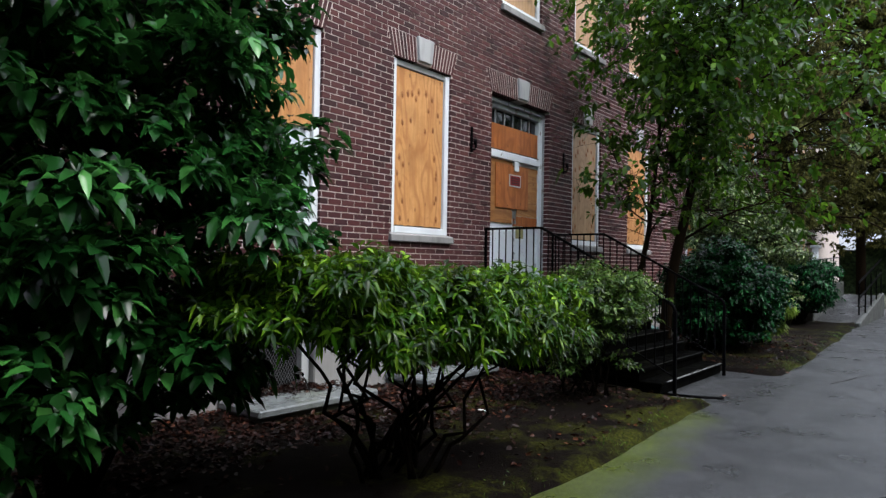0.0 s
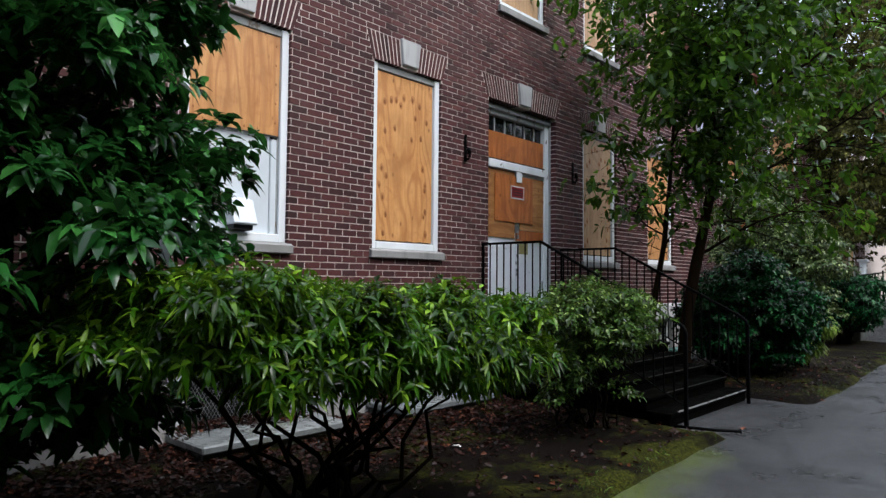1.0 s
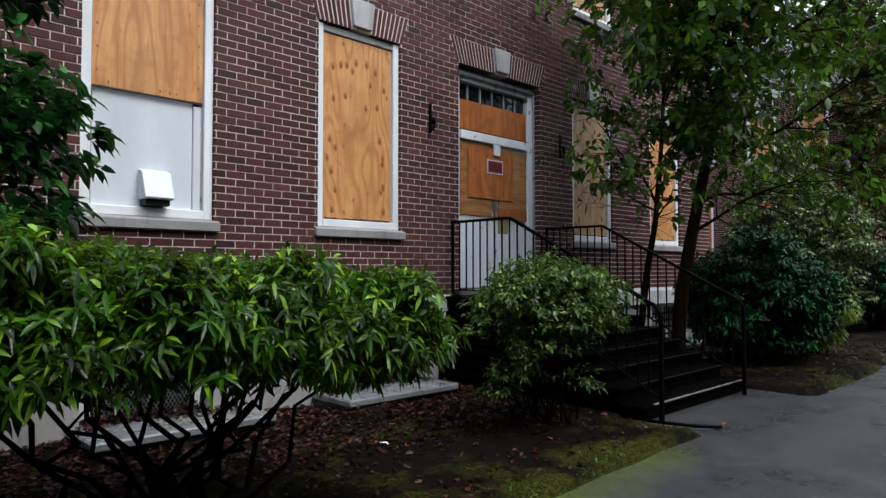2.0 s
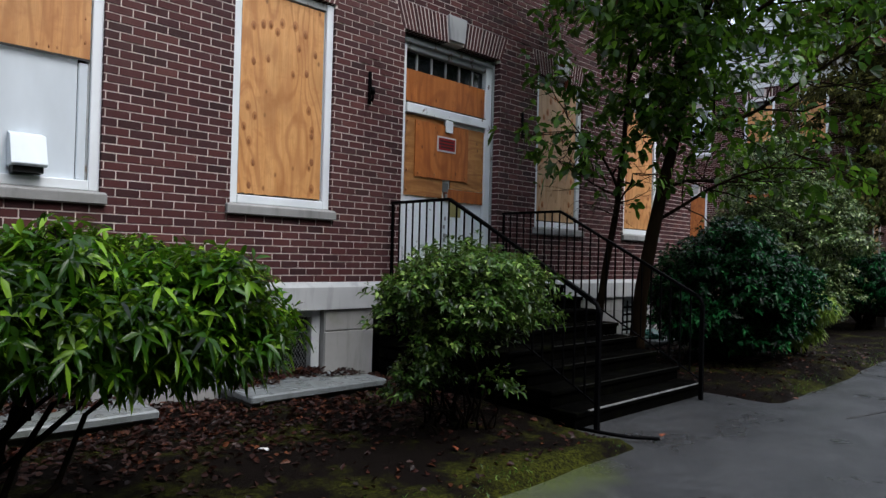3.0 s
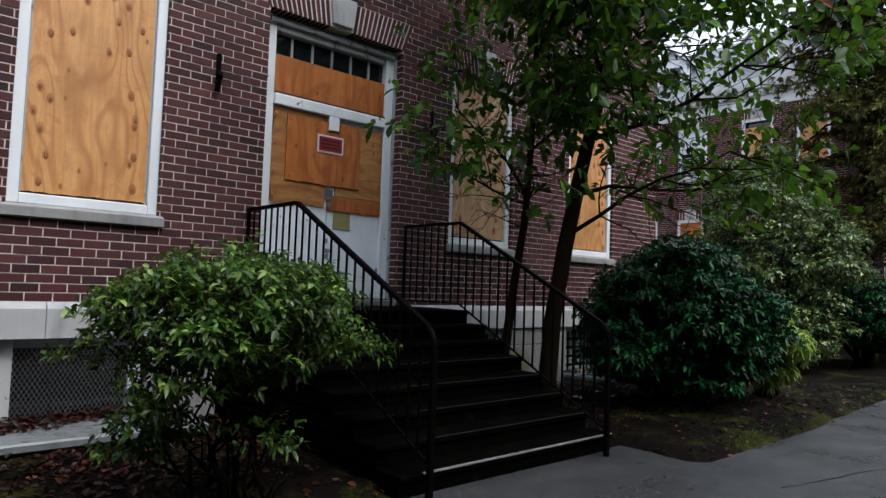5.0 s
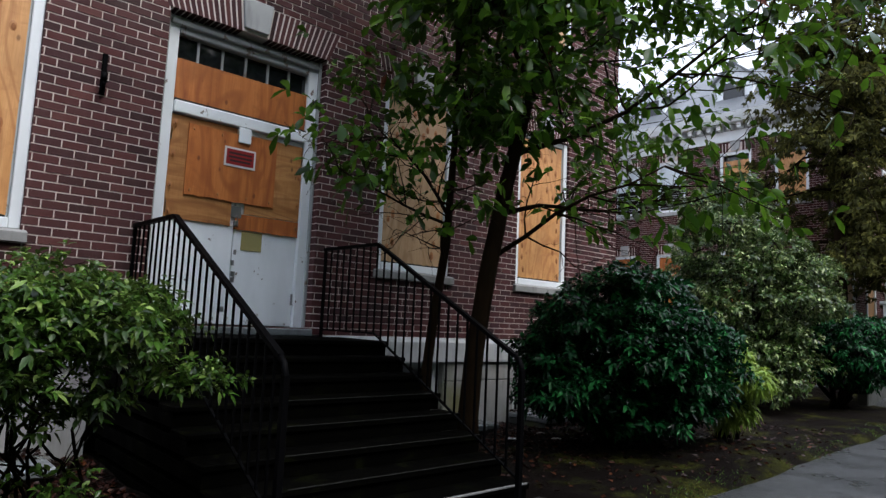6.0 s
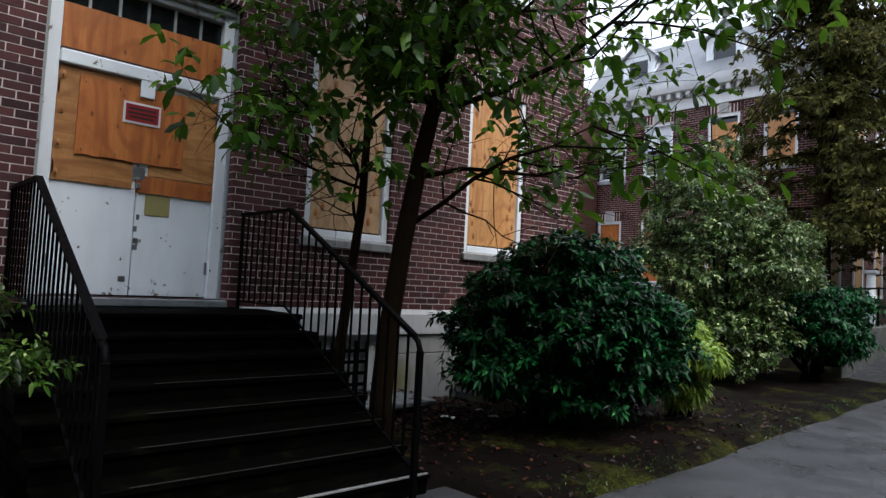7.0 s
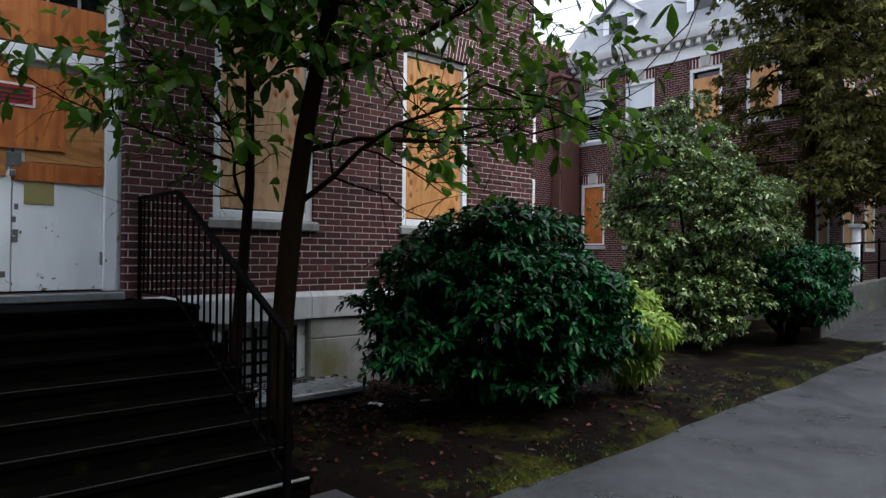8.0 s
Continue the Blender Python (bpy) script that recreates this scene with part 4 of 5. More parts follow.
def railing(x, name_text):
    r = thing("stair_railing", name_text, "railing", "railings of the entrance stairs", at=(x, 3.5, 0.1))
    top_z, bend_y, low_y, low_z = 2.06, 4.03, 2.16, 1.07
    part("top_rail", bar((x, F - 0.005, top_z), (x, bend_y, top_z), 0.042, 0.03), IRON, r)
    part("top_rail", bar((x, bend_y + 0.003, top_z + 0.001), (x, low_y + 0.06, low_z + 0.035), 0.042, 0.03), IRON, r)
    part("rail_tail", tube([(x, low_y + 0.07, low_z + 0.038), (x, low_y + 0.02, low_z), (x, low_y - 0.005, low_z - 0.06), (x, low_y - 0.005, low_z - 0.15)], 0.02, 8), IRON, r)
    part("newel", box(x - 0.02, x + 0.02, low_y - 0.025, low_y + 0.015, 0.0, low_z - 0.06, 0.003), IRON, r)
    part("wall_post", box(x - 0.014, x + 0.014, F - 0.035, F - 0.007, LAND, top_z - 0.017, 0.002), IRON, r)
    slope = (top_z - low_z - 0.035) / (bend_y - low_y - 0.06)
    bot_z = 1.2
    part("bottom_rail", bar((x, F - 0.04, bot_z), (x, bend_y, bot_z), 0.02, 0.014), IRON, r)
    part("bottom_rail", bar((x, bend_y, bot_z), (x, low_y + 0.02, bot_z - slope * (bend_y - low_y - 0.02)), 0.02, 0.014), IRON, r)
    y = F - 0.14
    while y > low_y + 0.08:
        if y > bend_y:
            lo, hi = bot_z, top_z - 0.015
        else:
            lo, hi = bot_z - slope * (bend_y - y), top_z - slope * (bend_y - y) - 0.015
        part("baluster", box(x - 0.007, x + 0.007, y - 0.007, y + 0.007, lo, hi), IRON, r)
        y -= 0.117
    return r


railing(5.43, "black wrought-iron railing at the stairs beside the leafy shrub")
railing(7.39, "black wrought-iron railing at the stairs beside the tree")

# ---- the far wing ----
FX = 25.0
wing = thing("far_wing", "far brick wing with white cornice, slate roof and boarded windows", "building", at=(FX, 9, 0))
UPPER = [(12.45, 1.1, "louvre"), (10.65, 1.1, "louvre"), (8.35, 1.05, "board"), (6.6, 1.0, "board")]
holes = [(c - w / 2, c + w / 2, 5.6, 7.45) for c, w, _ in UPPER] + [(12.5 - 0.5, 12.5 + 0.5, 1.9, 4.1), (10.7 - 0.5, 10.7 + 0.5, 1.9, 4.1), (8.35 - 0.5, 8.35 + 0.5, 1.9, 4.1)]
Y0 = 5.6
wing_wall = None
for a, b, c, d in cells(Y0, 13.3, 0, 7.8, holes):
    wing_wall = part("wall", box(FX + 0.008, FX + 0.3, a, b, c, d), MORTAR, wing)
part("side_wall", box(FX + 0.302, FX + 16, Y0 + 0.008, Y0 + 0.3, 0, 7.8), MORTAR, wing)
part("side_wall", box(FX + 0.302, FX + 16, 13.0, 13.29, 0, 7.8), MORTAR, wing)
verts, faces = [], []


def wing_gaps(z, r):
    return [(a, b) for a, b, c, d in holes if c < z < d + 0.3]


for p, q, za, zb, whole in brick_runs(Y0, 13.3, 0, 7.8, wing_gaps):
    o = len(verts)
    verts += [(FX, p, za), (FX, q, za), (FX, q, zb), (FX, p, zb), (FX + 0.05, p, za), (FX + 0.05, q, za), (FX + 0.05, q, zb), (FX + 0.05, p, zb)]
    faces += [(o + 3, o + 2, o + 1, o), (o, o + 1, o + 5, o + 4), (o + 2, o + 3, o + 7, o + 6), (o + 1, o + 2, o + 6, o + 5), (o + 3, o, o + 4, o + 7)]
for p, q, za, zb, whole in brick_runs(FX, FX + 9, 0, 7.8, lambda z, r: [(26.2 + 2.2 * i, 27.2 + 2.2 * i) for i in range(3) if 5.6 < z < 7.5 or 1.9 < z < 4.1]):
    o = len(verts)
    verts += [(p, Y0, za), (q, Y0, za), (q, Y0, zb), (p, Y0, zb)]
    faces += [(o, o + 1, o + 2, o + 3)]
link_mesh("brickwork", raw_mesh("brickwork", verts, faces), BRICK, wing_wall, kind="stuff")
for a, b, c, d in holes:
    up = d > 5
    style = next((s for y, w, s in UPPER if abs(y - (a + b) / 2) < 0.1), "board") if up else "board"
    win = part("window", box(FX + 0.2, FX + 0.21, a, b, c, d), GLASS, wing, "white-framed far window")
    for y0, y1, z0, z1 in ((a, a + 0.09, c, d), (b - 0.09, b, c, d), (a + 0.091, b - 0.091, d - 0.1, d), (a + 0.091, b - 0.091, c, c + 0.08)):
        part("frame", box(FX + 0.03, FX + 0.14, y0, y1, z0, z1), WHITE, win)
    part("far_sill", box(FX - 0.06, FX + 0.1, a - 0.06, b + 0.06, c - 0.13, c - 0.002, 0.01), LIME, win)
    part("keystone", prism([((a + b) / 2 - 0.13, d + 0.03), ((a + b) / 2 + 0.13, d + 0.03), ((a + b) / 2 + 0.17, d + 0.38), ((a + b) / 2 - 0.17, d + 0.38)], "x", FX - 0.03, FX + 0.1), LIME, wing)
    if style == "board":
        part("board", box(FX + 0.08, FX + 0.1, a + 0.09, b - 0.09, c + 0.08, d - (0.3 if up else 0.1)), PLY if up else PLY_DARK, win, "plywood sheet")
    else:
        for i in range(9):
            z = c + 0.1 + i * 0.085
            part("louvre_slat", bar((FX + 0.1, a + 0.09, z), (FX + 0.1, b - 0.09, z), 0.07, 0.02), GREYWOOD, win)
        part("blind", box(FX + 0.12, FX + 0.13, a + 0.09, b - 0.09, c + 0.95, d - 0.1), PANEL, win, "grey-blue blind")
    n = 12
    bm = bmesh.new()
    for i in range(n):
        y = a - 0.12 + (b - a + 0.24) * (i + 0.5) / n
        if abs(y - (a + b) / 2) > 0.17:
            box(FX - 0.002, FX + 0.1, y - 0.035, y + 0.035, d + 0.005, d + 0.32, bm=bm)
    part("arch_bricks", bm, BRICK, wing, kind="stuff")
part("frieze", box(FX - 0.06, FX + 0.3, Y0 - 0.06, 13.3, 7.8, 8.15, 0.01), WHITE, wing, "white frieze board")
part("frieze", box(FX + 0.302, FX + 16, Y0 - 0.06, Y0 + 0.3, 7.8, 8.15, 0.01), WHITE, wing, "white frieze board")
y = Y0 + 0.05
while y < 13.2:
    part("dentil", box(FX - 0.3, FX - 0.062, y, y + 0.14, 8.17, 8.33), WHITE, wing)
    y += 0.34
part("soffit", box(FX - 0.06, FX + 0.3, Y0 - 0.06, 13.3, 8.155, 8.34), GREYWOOD, wing)
part("cornice", prism([(FX - 0.42, 8.345), (FX + 0.3, 8.345), (FX + 0.3, 8.66), (FX - 0.55, 8.66), (FX - 0.5, 8.5)], "y", Y0 - 0.5, 13.3), WHITE, wing, "white box gutter cornice")
part("roof", prism([(FX - 0.5, 8.665), (FX + 9, 8.665), (FX + 5.5, 11.2), (FX + 1.5, 10.8)], "y", Y0 - 0.3, 13.6), SLATE, wing, "grey slate roof")
for y in (8.45, 11.6):
    dormer = part("dormer", prism([(y - 0.62, 8.9), (y + 0.62, 8.9), (y + 0.62, 10.), (y, 10.55), (y - 0.62, 10.)], "x", FX + 0.15, FX + 2.2), WHITE, wing, "white gabled dormer")
    part("dormer_pane", box(FX + 0.12, FX + 0.149, y - 0.36, y + 0.36, 9.05, 9.9), GLASS, dormer)
    for s in (-1, 1):
        part("dormer_roof", bar((FX + 1.1, y - s * 0.02, 10.6), (FX + 1.1, y + s * 0.78, 9.92), 2.2, 0.06), SLATE, dormer)
for i in range(3):
    for z0, z1 in ((5.6, 7.5), (1.9, 4.1)):
        x = 26.2 + 2.2 * i
        win = part("window", box(x, x + 1, Y0 - 0.004, Y0 + 0.006, z0, z1), PLY_PALE, wing, "boarded far side window")
        for a, b, c, d in ((x, x + 0.1, z0, z1), (x + 0.9, x + 1, z0, z1), (x + 0.101, x + 0.899, z1 - 0.1, z1), (x - 0.06, x + 1.06, z0 - 0.12, z0 - 0.002)):
            part("frame", box(a, b, Y0 - 0.05, Y0 - 0.006, c, d), WHITE, win)

# the recessed link's bricks, board and brown upright
verts, faces = [], []
for p, q, za, zb, whole in brick_runs(20.2, 25.0, 1.0, 8.9, lambda z, r: [(21.7, 22.75)] if 5.5 < z < 7.5 or 1.9 < z < 4.15 else []):
    o = len(verts)
    verts += [(p, 13.3, za), (q, 13.3, za), (q, 13.3, zb), (p, 13.3, zb)]
    faces += [(o, o + 1, o + 2, o + 3)]
link_mesh("brickwork", raw_mesh("brickwork", verts, faces), BRICK, wall_link, kind="stuff")
for z0, z1 in ((5.5, 7.45), (1.9, 4.15)):
    lw = part("link_window", box(21.8, 22.65, 13.36, 13.38, z0 + 0.08, z1 - 0.1), PLY, wall_link, "boarded window of the link")
    for a, b, c, d in ((21.7, 21.8, z0, z1), (22.65, 22.75, z0, z1), (21.801, 22.649, z1 - 0.1, z1), (21.65, 22.8, z0 - 0.1, z0)):
        part("frame", box(a, b, 13.26, 13.4, c, d, 0.005), WHITE, lw)
# smooth brown upright box with a wider top
duct = thing("brown_upright", "broad smooth brown upright box against the brick link wall", "duct", at=(24.2, 13.1, 0))
part("casing", box(23.66, 24.78, 12.9, 13.29, -0.1, 7.75, 0.03), PLAINBROWN, duct)
part("cap", box(23.6, 24.84, 12.84, 13.29, 7.76, 7.86, 0.02), PLAINBROWN, duct)

# ---- the far ramp with its rails ----
ramp = thing("concrete_ramp", "mossy concrete ramp with a low side wall beyond the shrubs", "ramp", kind="structure")
part("side_wall", prism([(19.0, -0.1), (24.4, -0.1), (24.4, 1.15), (19.0, 0.95)], "y", 3.05, 3.25, 0.02), RAMPSTONE, ramp, "mossy low ramp wall")
part("slope", prism([(18.9, -0.1), (24.4, -0.1), (24.4, 0.7), (18.9, 0.015)], "y", 2.0, 3.045), ASPHALT, ramp, "wet dark ramp surface")
part("kerb", prism([(18.7, -0.1), (24.4, -0.1), (24.4, 0.8), (18.7, 0.1)], "y", 1.86, 1.995, 0.02), RAMPSTONE, ramp)
for y, text in ((1.93, "dark metal ramp handrail by the path"), (3.15, "dark metal ramp handrail on the low wall")):
    r = thing("ramp_railing", text, "railing", "railings of the ramp", at=(19, y, 0.4))
    for lift in (0.0, 0.45):
        part("rail", bar((18.9 if y < 3 else 19.1, y, 0.75 + lift if y < 3 else 1.35 + lift), (24.3, y, 1.5 + lift if y < 3 else 1.55 + lift), 0.04, 0.04), IRON, r)
    for i in range(5):
        x = 19.0 + i * 1.3 if y < 3 else 19.2 + i * 1.25
        part("post", box(x - 0.02, x + 0.02, y - 0.02, y + 0.02, 0.3 if y < 3 else 0.96, 1.25 + 0.09 * i + (0 if y < 3 else 0.5)), IRON, r)
porch = thing("white_porch_column", "white column of the far side entrance", "column", at=(23.6, 3.8, 0.9))
part("shaft", tube([(23.6, 3.8, -0.06), (23.6, 3.8, 2.3)], [0.11, 0.1], 14), WHITE, porch)
part("capital", box(23.45, 23.75, 3.65, 3.95, 2.3, 2.4, 0.02), WHITE, porch)

# ---- bushes, from the near ones to the far ----
tall = [(-0.75 - 0.09 * max(0, i - 5), 3.55, 0.3 + 0.5 * i, 0.78 - 0.03 * abs(i - 4), 0.62, 0.5) for i in range(1, 11)] + [(-1.9, 3.4, 0.4 + 0.6 * i, 0.8, 0.65, 0.55) for i in range(9)]
tall += [(-0.55, 3.5, 1.0, 0.75, 0.6, 0.45), (-0.3, 3.55, 1.5, 0.6, 0.55, 0.45), (-1.2, 3.3, 1.1, 0.7, 0.55, 0.5)]
tall_rng = np.random.default_rng(17)
for i in range(80):                       # boughs in drooping tiers all round the column
    a = tall_rng.uniform(-2.9, 0.75)
    z = tall_rng.uniform(0.55, 5.4)
    r = tall_rng.uniform(0.8, 1.28) * (0.8 if z < 1.0 else 1.0 - 0.17 * max(0.0, z - 2.9))
    size = tall_rng.uniform(0.2, 0.36)
    tall.append((-0.72 + r * math.cos(a), 3.55 + 0.95 * r * math.sin(a), z, size, size, size * 0.42))
    if i % 2:
        tall.append((-1.9 + r * math.cos(a), 3.35 + 0.95 * r * math.sin(a), z, size, size, size * 0.42))
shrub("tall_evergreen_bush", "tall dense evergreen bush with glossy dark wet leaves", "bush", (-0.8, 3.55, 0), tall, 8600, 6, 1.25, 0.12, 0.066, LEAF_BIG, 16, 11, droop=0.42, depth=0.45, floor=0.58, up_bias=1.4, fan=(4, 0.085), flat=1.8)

flat = [(0.33, 2.38, 1.32, 0.72, 0.55, 0.16), (0.98, 2.32, 1.32, 0.8, 0.62, 0.18), (1.63, 2.22, 1.24, 0.58, 0.55, 0.18), (0.88, 2.8, 1.36, 0.9, 0.5, 0.17), (0.08, 2.15, 1.29, 0.5, 0.4, 0.15), (1.28, 1.92, 1.22, 0.5, 0.33, 0.15), (0.68, 1.9, 1.24, 0.45, 0.33, 0.15), (1.85, 2.0, 1.14, 0.4, 0.33, 0.17), (-0.12, 2.5, 1.3, 0.45, 0.45, 0.15)]
flat += [(1.95, 2.1, 1.0, 0.32, 0.28, 0.14), (1.6, 1.98, 1.02, 0.3, 0.24, 0.12), (1.85, 2.35, 0.92, 0.3, 0.28, 0.12), (1.2, 1.95, 1.06, 0.28, 0.22, 0.1)]
flat += [(0.2 + 0.42 * i, 1.86 + 0.12 * math.sin(3 * i), 1.13, 0.24, 0.2, 0.12) for i in range(5)]
flat += [(0.85 + 1.1 * math.sin(2.4 * i), 2.3 + 0.55 * math.cos(1.7 * i), 1.43 + 0.05 * math.sin(5.1 * i) - 0.06 * math.sin(2.4 * i), 0.17, 0.16, 0.09) for i in range(26)]
shrub("flat_topped_laurel", "flat-topped shrub with bright green drooping lance-shaped leaves", "shrub", (0.95, 2.6, 0.02), flat, 7200, 7, 1.3, 0.086, 0.024, LEAF_LAUREL, 22, 21, wide=0.16, droop=0.4, depth=0.6, floor=0.9, up_bias=1.2, r0=0.019, fan=(3, 0.07), flat=1.0)

airy = [(4.3, 2.62, 1.05, 0.48, 0.4, 0.3)]
airy_rng = np.random.default_rng(33)
for i in range(40):                       # arching sprays, high in the middle and hanging round the rim
    a = airy_rng.uniform(0, 2 * math.pi)
    k = airy_rng.uniform(0.2, 1.0)
    size = airy_rng.uniform(0.13, 0.25)
    airy.append((4.3 + 0.78 * k * math.cos(a), 2.62 + 0.58 * k * math.sin(a), 1.47 - 0.42 * k * k + airy_rng.uniform(-0.16, 0.1), size, size, size * 0.5))
airy += [(3.85 + 0.1 * math.sin(3 * i), 2.8 - 0.1 * i, 0.5 + 0.11 * i, 0.16, 0.15, 0.09) for i in range(5)] + [(4.42, 2.4, 0.55, 0.1, 0.1, 0.08), (3.68, 2.7, 1.2, 0.18, 0.16, 0.09), (3.62, 2.75, 1.0, 0.16, 0.14, 0.08), (3.75, 2.6, 1.32, 0.18, 0.16, 0.08)]
shrub("airy_shrub", "airy green shrub with fine drooping leaves beside the stairs", "shrub", (4.35, 2.75, 0.02), airy, 2600, 7, 1.15, 0.06, 0.026, LEAF_AIRY, 22, 32, droop=0.3, depth=0.75, floor=0.3, up_bias=1.2, r0=0.012, fan=(4, 0.075), flat=1.2, wide=0.13)

rhodo = lumpy(10.4, 3.15, 1.04, 1.3, 0.95, 0.9, 70, 0.3, 41, 0.76) + [(8.95, 3.2, 1.15, 0.34, 0.3, 0.2), (9.05, 3.1, 0.75, 0.3, 0.3, 0.2), (9.15, 3.0, 1.5, 0.36, 0.32, 0.22), (9.6, 2.9, 1.78, 0.38, 0.34, 0.2), (10.2, 3.0, 1.95, 0.4, 0.34, 0.18), (10.9, 3.0, 1.85, 0.4, 0.34, 0.2)]
shrub("dark_rhododendron", "rounded dense rhododendron with deep green leathery leaves", "bush", (10.2, 3.2, 0), rhodo, 6600, 7, 1.3, 0.1, 0.04, LEAF_RHODO, 12, 42, droop=0.28, depth=0.4, floor=0.16, up_bias=1.4, fan=(5, 0.075), flat=1.3)
lime = lumpy(11.85, 2.62, 0.74, 0.4, 0.34, 0.5, 12, 0.19, 46)
shrub("lime_leaved_shrub", "small shrub with drooping yellow-green leaves by the rhododendron", "shrub", (12.0, 2.85, 0), lime, 560, 7, 1.25, 0.13, 0.036, LEAF_LIME, 7, 47, droop=0.65, depth=0.5, floor=0.15)

pale = lumpy(16.8, 4.9, 2.75, 1.5, 1.0, 2.25, 54, 0.38, 51, 0.76) + lumpy(16.2, 4.1, 1.95, 1.4, 1.1, 1.55, 42, 0.36, 53, 0.76)
shrub("pale_leaved_bush", "large rounded bush with pale leaves, glints in their colour, before the far wing", "bush", (16.2, 4.6, 0), pale + lumpy(15.8, 3.95, 0.85, 1.2, 0.8, 0.6, 16, 0.32, 54, 0.8), 10000, 6, 1.15, 0.085, 0.042, LEAF_PALE, 12, 52, droop=0.35, depth=0.35, floor=0.3, up_bias=0.6, r0=0.05, fan=(5, 0.09), flat=0.9)
pale = lumpy(19.6, 4.9, 1.9, 1.7, 1.3, 1.55, 50, 0.4, 55, 0.76)
shrub("pale_leaved_bush", "rounded yellowish-green bush beside the far ramp", "bush", (18.9, 4.9, 0), pale, 4200, 6, 1.1, 0.1, 0.045, LEAF_PALE, 12, 56, droop=0.3, depth=0.35, floor=0.3, up_bias=0.6, r0=0.05)
low = lumpy(17.9, 3.1, 1.15, 1.3, 0.75, 0.66, 36, 0.32, 58, 0.76)
shrub("low_dark_bush", "low dark bush on bare crooked stems", "bush", (17.8, 3.2, 0), low, 2900, 6, 1.2, 0.095, 0.04, LEAF_RHODO, 10, 59, droop=0.5, depth=0.4, floor=0.5, r0=0.06, fan=(4, 0.08), flat=0.9)

# ---- the young tree by the stairs ----


def branch_out(bm, twigs, rng, start, way, length, radius, level, tips):
    """A limb that forks, with its last shoots collected in tips."""
    n = 5
    pts = [np.array(start, float)]
    d = np.array(way, float)
    for i in range(n):
        d = d + rng.normal(size=3) * 0.16 + np.array([0, 0, 0.03 if level < 2 else -0.02])
        d /= np.linalg.norm(d)
        pts.append(pts[-1] + d * length / n)
    tube([tuple(p) for p in pts], [radius * (1 - 0.7 * i / n) for i in range(n + 1)], 7 if level < 1 else 5 if level < 2 else 4, bm if level == 0 else twigs)
    if level >= 1:
        tips += [(pts[i], d) for i in range(2, n + 1)]
    if level < 2:
        for i in range(1, n + 1):
            for _ in range(2 if level == 0 else 1):
                s = rng.normal(size=3)
                s -= d * s.dot(d)
                s /= np.linalg.norm(s)
                w = d * 0.45 + s * 0.9
                w[2] = w[2] * 0.5 + 0.1
                branch_out(bm, twigs, rng, pts[i], w / np.linalg.norm(w), length * rng.uniform(0.45, 0.7), radius * 0.42, level + 1, tips)


def broadleaf(name, label, trunk, radii, limbs, seed, leaf_length, leaf_width, per, thin=0.6):
    rng = np.random.default_rng(seed)
    t = thing(name, label, "tree", at=trunk[0])
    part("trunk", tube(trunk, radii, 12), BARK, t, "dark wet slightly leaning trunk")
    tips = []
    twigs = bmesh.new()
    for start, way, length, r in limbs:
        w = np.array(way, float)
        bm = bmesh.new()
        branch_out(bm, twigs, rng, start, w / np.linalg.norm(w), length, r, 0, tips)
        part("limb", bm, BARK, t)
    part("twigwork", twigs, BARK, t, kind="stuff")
    keep = [rng.random() < thin * min(1.0, max(0.06, (a[2] - 2.0) / 1.6)) for a, _ in tips]
    tips = [tip for tip, k in zip(tips, keep) if k]
    many = [per + (1 if a[2] > 3.5 and a[0] < 9.6 else 0) for a, _ in tips]
    p = np.array([a for (a, _), k in zip(tips, many) for _ in range(k)])
    d = np.array([b for (_, b), k in zip(tips, many) for _ in range(k)])
    p = p + rng.normal(size=p.shape) * 0.1
    d = d + rng.normal(size=d.shape) * 0.5
    d /= np.linalg.norm(d, axis=1, keepdims=True)
    b, w, u = whorls(p, d, 3, 1.1, seed + 3)
    link_mesh("foliage", leaves_mesh("foliage", b, w, u, leaf_length, leaf_width, 0.4, 0.25, seed + 4, 0.72, 1.0), LEAF_TREE, t, kind="stuff")
    few = rng.choice(len(p), 9, replace=False)
    b, w, u = whorls(p[few], d[few], 2, 1.1, seed + 5)
    link_mesh("withered_leaves", leaves_mesh("withered_leaves", b, w, u, leaf_length * 0.8, leaf_width, 0.6, 0.4, seed + 6), RUST, t, "few withered rust-red leaves", kind="stuff")
    return t


def lean(p, dx, dy, start):
    """A place on a trunk, moved with its lean above a height."""
    k = max(0.0, p[2] - start)
    return (p[0] + dx * k, p[1] + dy * k, p[2])


